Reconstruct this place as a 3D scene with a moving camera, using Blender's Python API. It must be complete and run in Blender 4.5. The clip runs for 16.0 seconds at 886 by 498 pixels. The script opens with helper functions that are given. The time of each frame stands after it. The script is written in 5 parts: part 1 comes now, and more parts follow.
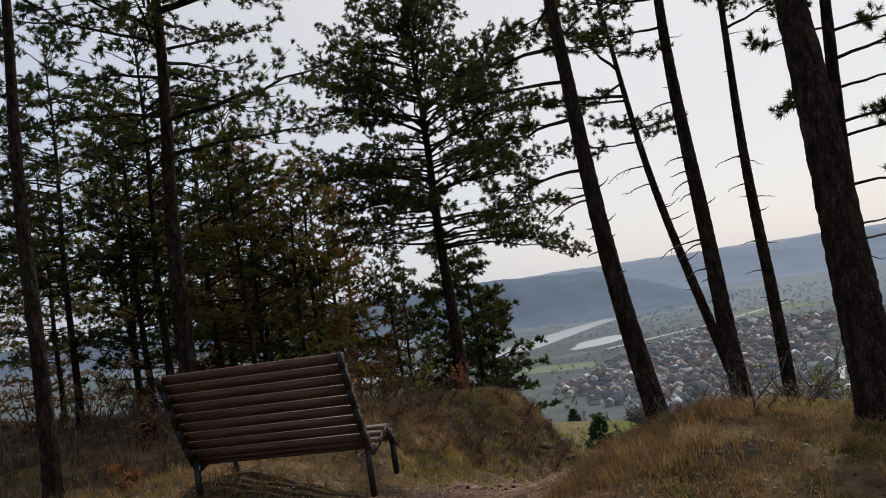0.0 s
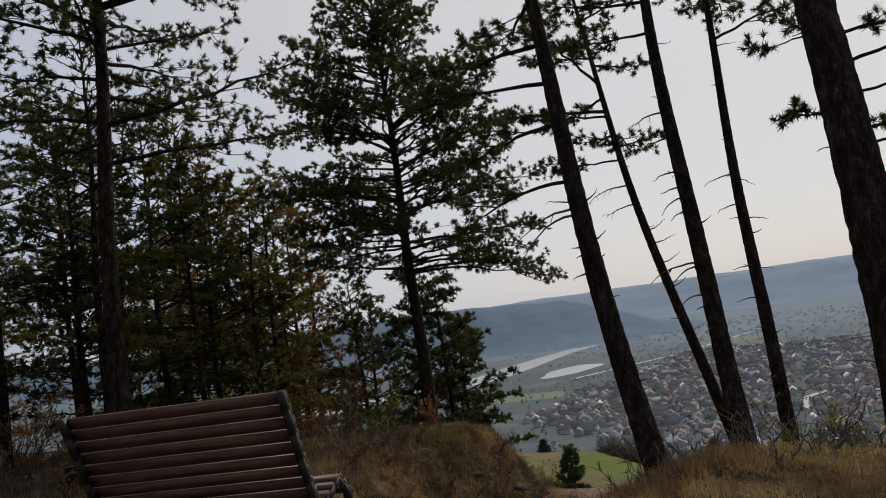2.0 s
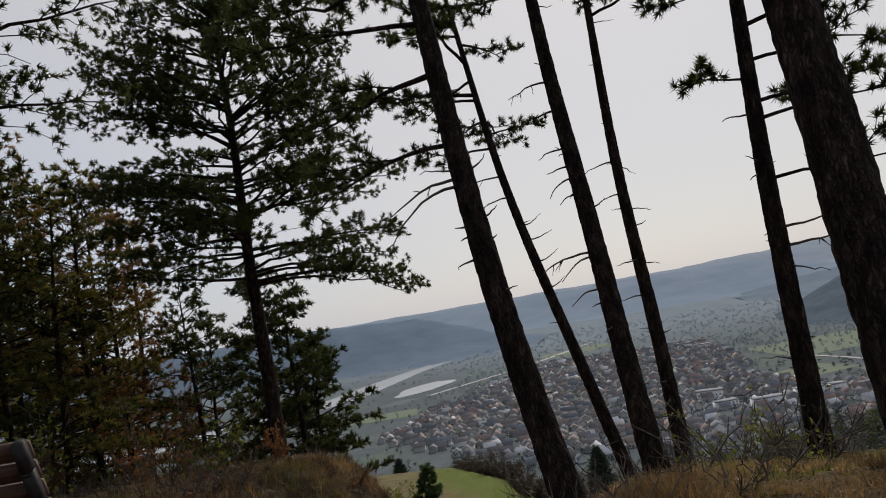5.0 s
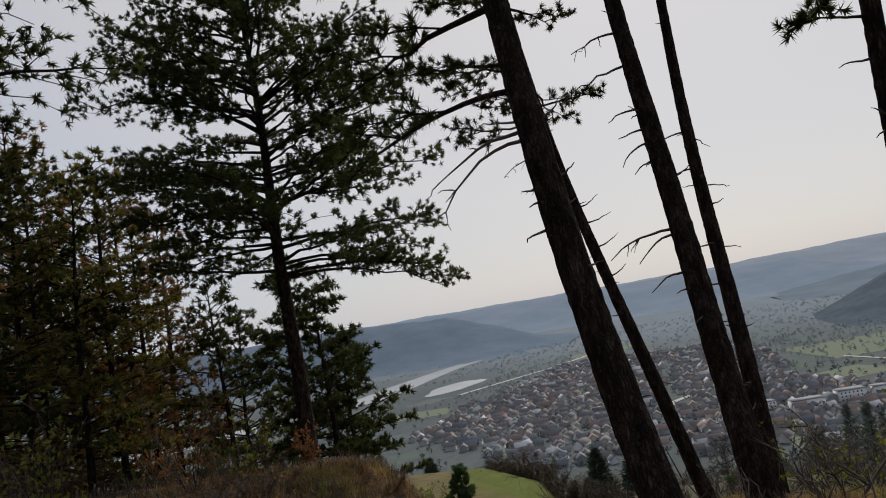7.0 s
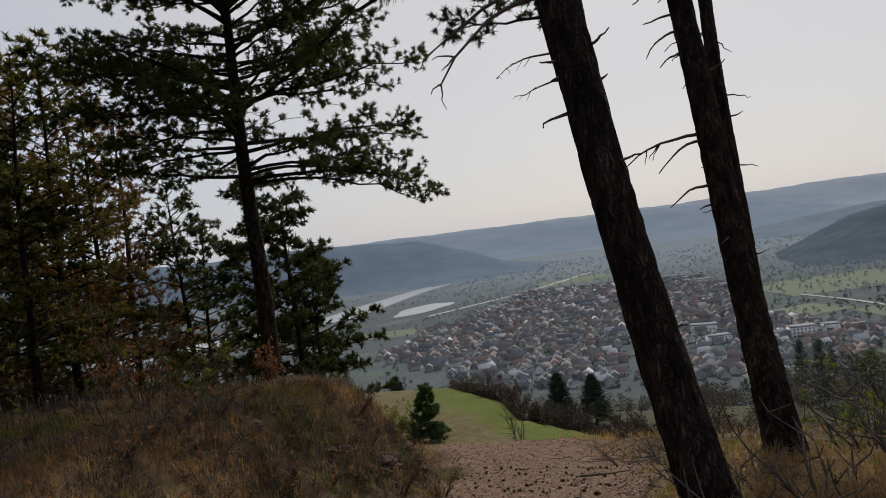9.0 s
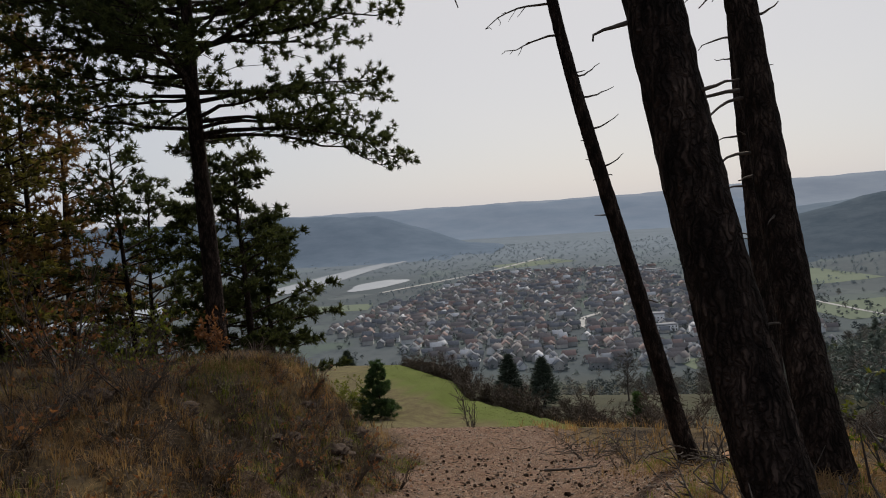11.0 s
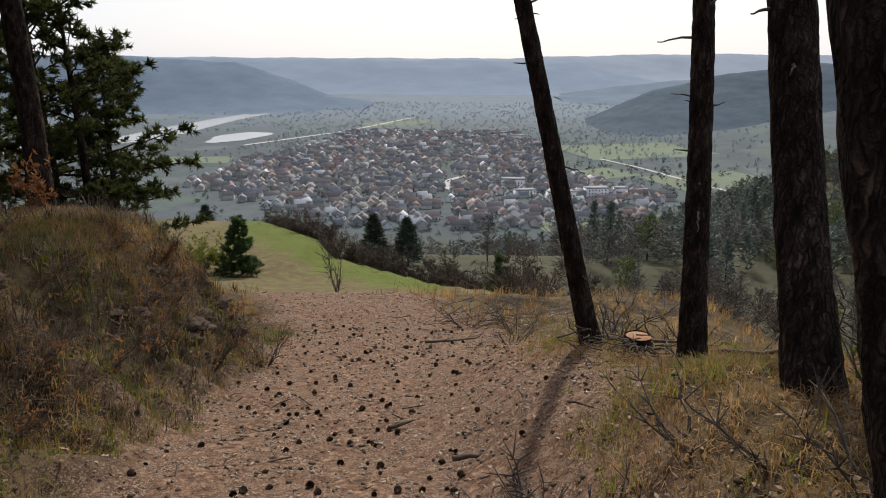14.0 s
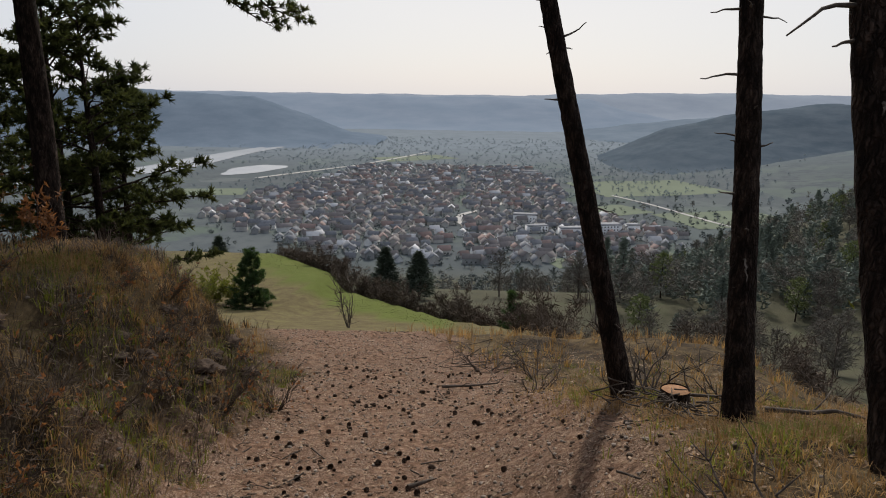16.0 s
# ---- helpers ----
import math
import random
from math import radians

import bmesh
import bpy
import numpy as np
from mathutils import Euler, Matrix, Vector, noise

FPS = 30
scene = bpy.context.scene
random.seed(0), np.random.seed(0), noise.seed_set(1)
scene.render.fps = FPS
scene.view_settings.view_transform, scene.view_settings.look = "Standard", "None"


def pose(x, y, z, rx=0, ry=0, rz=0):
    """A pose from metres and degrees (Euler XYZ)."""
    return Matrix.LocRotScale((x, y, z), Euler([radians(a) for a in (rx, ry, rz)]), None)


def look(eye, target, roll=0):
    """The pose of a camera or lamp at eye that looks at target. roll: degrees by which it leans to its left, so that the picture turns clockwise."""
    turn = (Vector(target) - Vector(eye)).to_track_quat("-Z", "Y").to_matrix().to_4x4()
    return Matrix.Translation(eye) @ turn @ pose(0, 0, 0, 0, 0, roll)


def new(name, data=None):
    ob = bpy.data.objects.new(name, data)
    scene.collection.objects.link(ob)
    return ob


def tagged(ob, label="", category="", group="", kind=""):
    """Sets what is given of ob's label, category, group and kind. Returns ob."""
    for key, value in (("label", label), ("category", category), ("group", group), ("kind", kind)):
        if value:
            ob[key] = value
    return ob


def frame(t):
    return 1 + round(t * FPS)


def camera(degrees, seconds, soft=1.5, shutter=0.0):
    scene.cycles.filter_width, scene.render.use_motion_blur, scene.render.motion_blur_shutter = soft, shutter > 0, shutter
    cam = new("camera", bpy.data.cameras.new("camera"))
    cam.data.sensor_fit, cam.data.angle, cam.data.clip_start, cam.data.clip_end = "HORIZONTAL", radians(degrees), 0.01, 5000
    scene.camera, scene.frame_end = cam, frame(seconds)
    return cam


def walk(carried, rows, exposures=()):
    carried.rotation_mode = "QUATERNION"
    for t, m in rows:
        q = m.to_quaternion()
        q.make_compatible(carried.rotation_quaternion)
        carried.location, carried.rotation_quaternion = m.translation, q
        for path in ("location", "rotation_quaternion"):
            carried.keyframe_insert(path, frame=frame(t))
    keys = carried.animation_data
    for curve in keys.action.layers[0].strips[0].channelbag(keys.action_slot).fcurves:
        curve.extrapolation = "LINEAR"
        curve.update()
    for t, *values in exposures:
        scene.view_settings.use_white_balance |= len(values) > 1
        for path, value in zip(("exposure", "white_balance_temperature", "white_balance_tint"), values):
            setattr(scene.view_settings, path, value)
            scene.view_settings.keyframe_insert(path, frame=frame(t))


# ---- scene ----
cam = camera(66.1, 16.0, soft=1.0)
PATH = [
    (0, (2.562, -5.008, 3.129), (1.561, -3.28, 3.241), -8.6),
    (0.5, (2.465, -4.851, 3.13), (1.497, -3.105, 3.241), -8.4),
    (1, (2.361, -4.657, 3.14), (1.437, -2.887, 3.258), -8.4),
    (1.5, (2.238, -4.421, 3.126), (1.319, -2.653, 3.299), -8.5),
    (2, (2.155, -4.243, 3.106), (1.242, -2.473, 3.287), -8.3),
    (2.5, (2.033, -4.056, 3.104), (1.335, -2.19, 3.272), -8.6),
    (3, (1.904, -3.838, 3.062), (1.281, -1.945, 3.228), -8.6),
    (3.5, (1.757, -3.628, 3.068), (1.135, -1.736, 3.24), -8.5),
    (4, (1.626, -3.426, 3.026), (1.073, -1.511, 3.196), -9.3),
    (4.2, (1.602, -3.331, 3.008), (1.077, -1.408, 3.174), -9.9),
    (6.5, (1.217, -2.367, 2.943), (0.716, -0.44, 3.126), -10.0),
    (7, (1.081, -2.181, 2.913), (0.489, -0.28, 3.095), -9.9),
    (7.5, (0.988, -2.02, 2.897), (0.396, -0.114, 3.03), -10.4),
    (8, (0.91, -1.765, 2.882), (0.309, 0.14, 2.995), -10.3),
    (8.5, (0.825, -1.619, 2.847), (0.201, 0.279, 2.933), -8.8),
    (9, (0.757, -1.473, 2.823), (0.207, 0.449, 2.772), -7.3),
    (9.2, (0.748, -1.401, 2.817), (0.229, 0.529, 2.734), -7.0),
    (11.5, (0.329, -0.552, 2.722), (-0.105, 1.395, 2.575), -3.9),
    (12, (0.297, -0.394, 2.711), (-0.084, 1.555, 2.473), -2.5),
    (12.5, (0.227, -0.24, 2.685), (0.139, 1.709, 2.241), -0.7),
    (13, (0.164, -0.064, 2.649), (0.093, 1.867, 2.134), -1.2),
    (13.5, (0.111, 0.112, 2.628), (0.042, 2.04, 2.099), -0.7),
    (14, (0.035, 0.238, 2.596), (-0.021, 2.161, 2.051), 0.2),
    (14.5, (-0.045, 0.341, 2.589), (-0.081, 2.265, 2.044), 0.7),
    (15, (-0.085, 0.463, 2.575), (-0.099, 2.391, 2.041), 1.3),
    (15.5, (-0.09, 0.526, 2.586), (-0.105, 2.468, 2.109), 1.5),
    (16, (-0.076, 0.547, 2.584), (-0.167, 2.494, 2.136), 0.8),
]
walk(cam, [(t, look(eye, target, roll)) for t, eye, target, roll in PATH],
     [(0, -0.15), (1, -0.28), (2, -0.42), (4, -0.42), (9, -0.45), (11.5, -0.36), (12.5, -0.16), (13.3, 0.14), (14, 0.2), (14.7, 0.11), (15.5, -0.08), (16, -0.14)])

# ---- world, sun ----
SUN_EL, SUN_AZ = radians(42), radians(4)
world = bpy.data.worlds.new("world")
scene.world = world
world.use_nodes = True
wn = world.node_tree.nodes
bg = wn["Background"]
sky = wn.new("ShaderNodeTexSky")
sky.sky_type, sky.sun_disc = "NISHITA", False
sky.sun_elevation, sky.sun_rotation = SUN_EL, SUN_AZ
sky.air_density, sky.dust_density, sky.ozone_density, sky.altitude = 1.0, 1.5, 1.0, 200
dim = wn.new("ShaderNodeVectorMath")
dim.operation = "SCALE"
dim.inputs["Scale"].default_value = 0.10
world.node_tree.links.new(sky.outputs[0], dim.inputs[0])
veil = wn.new("ShaderNodeMixRGB")  # thin even cloud over the blue
veil.inputs[0].default_value = 0.8
wt = wn.new("ShaderNodeTexCoord")
toward = wn.new("ShaderNodeVectorMath")  # the haze is brighter on the sun's side
toward.operation = "DOT_PRODUCT"
toward.inputs[1].default_value = (math.sin(SUN_AZ) * math.cos(SUN_EL), math.cos(SUN_AZ) * math.cos(SUN_EL), math.sin(SUN_EL))
world.node_tree.links.new(wt.outputs["Generated"], toward.inputs[0])
span = wn.new("ShaderNodeMapRange")
span.inputs[1].default_value, span.inputs[2].default_value = -0.5, 0.8
world.node_tree.links.new(toward.outputs["Value"], span.inputs[0])
side = wn.new("ShaderNodeValToRGB")
side.color_ramp.elements[0].color, side.color_ramp.elements[1].color = (0.22, 0.25, 0.32, 1), (0.93, 0.9, 0.9, 1)
bluish = side.color_ramp.elements.new(0.78)
bluish.color = (0.71, 0.76, 0.87, 1)
world.node_tree.links.new(span.outputs[0], side.inputs[0])
world.node_tree.links.new(side.outputs[0], veil.inputs[2])
world.node_tree.links.new(dim.outputs[0], veil.inputs[1])
world.node_tree.links.new(veil.outputs[0], bg.inputs[0])
bg.inputs[1].default_value = 1.0
sun = new("sun", bpy.data.lights.new("sun", "SUN"))
sun.data.energy, sun.data.angle, sun.data.color = 3.1, radians(2.0), (1.0, 0.93, 0.82)
sun.matrix_world = look((0, 0, 50), (-math.sin(SUN_AZ) * math.cos(SUN_EL), -math.cos(SUN_AZ) * math.cos(SUN_EL), 50 - math.sin(SUN_EL)))

# ---- materials ----


def ramp(nodes, stops):
    r = nodes.new("ShaderNodeValToRGB")
    while len(r.color_ramp.elements) < len(stops):
        r.color_ramp.elements.new(0.5)
    for e, (p, c) in zip(r.color_ramp.elements, stops):
        e.position, e.color = p, (*c, 1)
    return r


def surface(name, stops, scale=(8, 8, 8), rough=0.85, bump=0.3, bump_scale=30.0, detail=6, vary=0.0, spec=0.3, metal=0.0, patches=None):
    """Noise-coloured surface with a second, larger patch colour, fine relief and per-piece variation."""
    m = bpy.data.materials.new(name)
    m.use_nodes = True
    n, l = m.node_tree.nodes, m.node_tree.links
    b = n["Principled BSDF"]
    tc = n.new("ShaderNodeTexCoord")
    mp = n.new("ShaderNodeMapping")
    mp.inputs["Scale"].default_value = scale
    l.new(tc.outputs["Object"], mp.inputs[0])
    nz = n.new("ShaderNodeTexNoise")
    nz.inputs["Scale"].default_value, nz.inputs["Detail"].default_value, nz.inputs["Roughness"].default_value = 1.0, detail, 0.65
    l.new(mp.outputs[0], nz.inputs["Vector"])
    r = ramp(n, stops)
    l.new(nz.outputs["Fac"], r.inputs[0])
    out = r.outputs[0]
    if patches:
        col, size, lo, hi = patches
        big = n.new("ShaderNodeTexNoise")
        big.inputs["Scale"].default_value, big.inputs["Detail"].default_value = size, 4
        l.new(tc.outputs["Object"], big.inputs["Vector"])
        mr = n.new("ShaderNodeMapRange")
        mr.inputs[1].default_value, mr.inputs[2].default_value = lo, hi
        l.new(big.outputs["Fac"], mr.inputs[0])
        mx = n.new("ShaderNodeMixRGB")
        l.new(mr.outputs[0], mx.inputs[0])
        l.new(out, mx.inputs[1])
        mx.inputs[2].default_value = (*col, 1)
        out = mx.outputs[0]
    if vary:
        oi = n.new("ShaderNodeObjectInfo")
        ge = n.new("ShaderNodeNewGeometry")
        ad = n.new("ShaderNodeMath")
        ad.operation = "ADD"
        l.new(oi.outputs["Random"], ad.inputs[0])
        l.new(ge.outputs["Random Per Island"], ad.inputs[1])
        mr = n.new("ShaderNodeMapRange")
        mr.inputs[2].default_value, mr.inputs[3].default_value, mr.inputs[4].default_value = 2, 1 - vary, 1 + vary
        l.new(ad.outputs[0], mr.inputs[0])
        hs = n.new("ShaderNodeHueSaturation")
        l.new(mr.outputs[0], hs.inputs["Value"])
        l.new(out, hs.inputs["Color"])
        out = hs.outputs[0]
    l.new(out, b.inputs["Base Color"])
    b.inputs["Roughness"].default_value, b.inputs["Metallic"].default_value = rough, metal
    b.inputs["Specular IOR Level"].default_value = spec
    if bump:
        bz = n.new("ShaderNodeTexNoise")
        bz.inputs["Scale"].default_value, bz.inputs["Detail"].default_value = bump_scale, 5
        l.new(tc.outputs["Object"], bz.inputs["Vector"])
        bp = n.new("ShaderNodeBump")
        bp.inputs["Strength"].default_value, bp.inputs["Distance"].default_value = bump, 0.02
        l.new(bz.outputs["Fac"], bp.inputs["Height"])
        l.new(bp.outputs[0], b.inputs["Normal"])
    return m


def bark_material(name, dark, mid, light):
    """Irregular upright plates with dark fissures between them."""
    m = surface(name, [(0.3, dark), (0.48, mid), (0.7, light)], (18, 18, 7), 0.95, 0, 1, 8, 0.15, 0.1)
    n, l = m.node_tree.nodes, m.node_tree.links
    b = n["Principled BSDF"]
    tc = n.new("ShaderNodeTexCoord")
    wv = n.new("ShaderNodeTexNoise")
    wv.inputs["Scale"].default_value, wv.inputs["Detail"].default_value = 18, 5
    l.new(tc.outputs["Object"], wv.inputs["Vector"])
    sw = n.new("ShaderNodeMixRGB")
    sw.blend_type, sw.inputs[0].default_value = "ADD", 0.06
    l.new(tc.outputs["Object"], sw.inputs[1])
    l.new(wv.outputs["Color"], sw.inputs[2])
    mp = n.new("ShaderNodeMapping")
    mp.inputs["Scale"].default_value = (52, 52, 7)
    l.new(sw.outputs[0], mp.inputs[0])
    v = n.new("ShaderNodeTexVoronoi")
    v.feature = "DISTANCE_TO_EDGE"
    v.inputs["Scale"].default_value = 1.0
    l.new(mp.outputs[0], v.inputs["Vector"])
    mr = n.new("ShaderNodeMapRange")
    mr.inputs[2].default_value, mr.inputs[3].default_value = 0.3, 0.45
    l.new(v.outputs["Distance"], mr.inputs[0])
    mu = n.new("ShaderNodeMixRGB")
    mu.blend_type, mu.inputs[0].default_value = "MULTIPLY", 1.0
    l.new(b.inputs["Base Color"].links[0].from_socket, mu.inputs[1])
    l.new(mr.outputs[0], mu.inputs[2])
    l.new(mu.outputs[0], b.inputs["Base Color"])
    bp = n.new("ShaderNodeBump")
    bp.inputs["Strength"].default_value, bp.inputs["Distance"].default_value = 1.0, 0.03
    l.new(mr.outputs[0], bp.inputs["Height"])
    l.new(bp.outputs[0], b.inputs["Normal"])
    return m


def leafy(m, share=0.42, tint=1.5):
    """Lets light through thin leaves and needles."""
    n, l = m.node_tree.nodes, m.node_tree.links
    b = n["Principled BSDF"]
    col = b.inputs["Base Color"].links[0].from_socket
    br = n.new("ShaderNodeHueSaturation")
    br.inputs["Value"].default_value, br.inputs["Saturation"].default_value = tint, 1.15
    l.new(col, br.inputs["Color"])
    tr = n.new("ShaderNodeBsdfTranslucent")
    l.new(br.outputs[0], tr.inputs["Color"])
    mx = n.new("ShaderNodeMixShader")
    mx.inputs[0].default_value = share
    l.new(b.outputs[0], mx.inputs[1])
    l.new(tr.outputs[0], mx.inputs[2])
    l.new(mx.outputs[0], n["Material Output"].inputs["Surface"])
    return m


BARK = bark_material("pine_bark", (0.014, 0.010, 0.008), (0.042, 0.029, 0.023), (0.135, 0.093, 0.073))
TWIG = surface("dead_twig", [(0.3, (0.05, 0.038, 0.03)), (0.7, (0.16, 0.13, 0.105))], (20, 20, 20), 0.9, 0.4, 60)
NEEDLE = leafy(surface("pine_needles", [(0.35, (0.026, 0.034, 0.014)), (0.65, (0.072, 0.08, 0.03))], (2, 2, 2), 0.75, 0, 1, 3, 0.35, 0.1))
NEEDLE_BROWN = leafy(surface("brown_needles", [(0.35, (0.11, 0.066, 0.03)), (0.65, (0.22, 0.13, 0.052))], (2, 2, 2), 0.7, 0, 1, 3, 0.35))
FIR = leafy(surface("fir_needles", [(0.35, (0.02, 0.04, 0.015)), (0.65, (0.055, 0.085, 0.028))], (2, 2, 2), 0.6, 0, 1, 3, 0.3))
LEAF_YELLOW = leafy(surface("young_leaves", [(0.35, (0.10, 0.12, 0.025)), (0.65, (0.2, 0.2, 0.05))], (3, 3, 3), 0.6, 0, 1, 3, 0.3))

# ---- ground ----
PROFILE = np.array([(-4000, 8), (-60, 2.3), (-8, 1.8), (-3, 1.7), (-1, 1.53), (0.5, 1.23), (2.2, 0.66), (4.2, 0.04), (8.7, -1.05), (12, -1.6), (16, -3.3), (25, -6.8), (42, -12.3),
                    (50, -14.3), (75, -17.5), (110, -28.5), (121, -31), (150, -37), (200, -56), (350, -104), (480, -127), (5000, -128)], float)
LEFT = np.array([(-4000, 8), (-60, 2.3), (-8, 1.8), (-3, 1.62), (-0.5, 1.55), (3, 1.42), (8, 0.72), (11, -0.2), (16, -2.9), (25, -6.4), (42, -12.0), (50, -14.0), (75, -15.4),
                 (95, -22), (121, -31), (150, -35), (200, -56), (350, -104), (480, -127), (5000, -128)], float)


def smooth(a, b, v):
    t = np.clip((v - a) / (b - a), 0, 1)
    return t * t * (3 - 2 * t)


def path_x(y):
    return np.interp(y, [-8, -3, 0.5, 4.5, 8.7, 12, 16, 22], [1.5, 0.9, -0.3, -0.8, -1.1, -2.4, -5.0, -10.0])


def wobble(x, y):
    """Cheap smooth unevenness, about 0 to +-1."""
    return (np.sin(x * 1.7 + 1.3 * np.sin(y * 1.1)) * np.cos(y * 1.9 + np.sin(x * 1.3)) + 0.6 * np.sin(x * 4.1 + y * 2.7) * np.cos(y * 4.7 - x * 1.9)
            + 0.35 * np.sin(x * 9.3 - y * 3.1) * np.cos(y * 10.1 + x * 5.0)) / 1.6


def height(x, y):
    x, y = np.asarray(x, float), np.asarray(y, float)
    zp, zl = np.interp(y, PROFILE[:, 0], PROFILE[:, 1]), np.interp(y, LEFT[:, 0], LEFT[:, 1])
    off = x - path_x(y)
    near = 1 - smooth(14, 30, np.abs(y))
    bank = smooth(-1.1 + 0.3 * wobble(y * 2, x), -2.85, off + 1.6 * smooth(7.9, 10, y) + 0.18 * wobble(x * 1.5 + 4, y * 1.8))
    z = zp + (zl - zp) * bank
    rise = np.interp(y, [0.5, 2.2], [0.64, 0.8]) * smooth(np.interp(y, [0.5, 2.4], [-0.3, 0.5]), 1.9, off) * smooth(-2.5, 1, y) * (1 - smooth(2.5, 10, y))
    z = z + rise
    edge = np.interp(y, [-8, -2, 1.5, 3, 6.5, 9, 30], [9, 6, 3.6, 2.7, 2.0, 3.0, 8.0])
    over = np.maximum(x - edge, 0)
    z = z - near * np.minimum(0.42 * over * smooth(0, 2.0, over), 9)
    z = z + near * (0.035 + 0.05 * (bank + smooth(0.6, 2, off))) * wobble(x, y) + near * bank * smooth(-1, 3, y) * (0.11 * wobble(x * 0.6 + 3, y * 0.6) + 0.05 * wobble(x * 1.7, y * 1.6 + 2)) * (1 - smooth(-2.2, -5, off) * 0.5)
    # crest of the meadow, then the flanks of the valley
    q = y - (50 - 1.19 * np.clip(x + 2, -22, 6))
    z = z - np.minimum(0.3 * np.maximum(q, 0), 4) * smooth(40, 48, y) * (1 - smooth(150, 250, y))
    z = z - 7 * smooth(4, 28, x) * smooth(14, 40, y) * (1 - smooth(80, 140, y))
    z = z + 42 * smooth(45, 170, x) * smooth(80, 220, y) * (1 - smooth(330, 480, y))
    z = z + 55 * smooth(260, 900, x) * smooth(520, 900, y) * (1 - smooth(1500, 2000, y))
    return z


def grid_lines(lo, a, b, hi, step, growth):
    mid = list(np.arange(a, b, step))
    out, s, v = [], step, b
    while v < hi:
        out.append(v)
        s *= growth
        v += s
    out.append(hi)
    left, s, v = [], step, a
    while v > lo:
        s *= growth
        v -= s
        left.append(max(v, lo))
    return np.array(sorted(set(left)) + mid + out)


def mesh(name, verts, faces, material=None, shade=False):
    """A mesh from vertices and faces; faces: one array, or a list of arrays (blocks of faces alike) and single faces."""
    v = np.asarray(verts, np.float32).reshape(-1, 3)
    blocks = [faces] if isinstance(faces, np.ndarray) else [np.atleast_2d(np.asarray(f)) for f in faces]
    loops = np.concatenate([f.ravel() for f in blocks]).astype(np.int32)
    sizes = np.concatenate([np.full(len(f), f.shape[1]) for f in blocks]).astype(np.int32)
    me = bpy.data.meshes.new(name)
    me.vertices.add(len(v))
    me.vertices.foreach_set("co", v.ravel())
    me.loops.add(len(loops))
    me.loops.foreach_set("vertex_index", loops)
    me.polygons.add(len(sizes))
    me.polygons.foreach_set("loop_start", np.concatenate([[0], np.cumsum(sizes)[:-1]]).astype(np.int32))
    me.polygons.foreach_set("loop_total", sizes)
    me.update(calc_edges=True)
    if material:
        me.materials.append(material)
    if shade:
        me.shade_smooth()
    return me


GX, GY = grid_lines(-4500, -7, 5, 4500, 0.14, 1.075), grid_lines(-300, -6, 12, 4900, 0.14, 1.06)
gx, gy = np.meshgrid(GX, GY)
gz = height(gx, gy)
nx, ny = len(GX), len(GY)
idx = np.arange(nx * ny).reshape(ny, nx)
quads = np.stack([idx[:-1, :-1], idx[:-1, 1:], idx[1:, 1:], idx[1:, :-1]], -1).reshape(-1, 4)
gverts = np.stack([gx, gy, gz], -1).reshape(-1, 3)


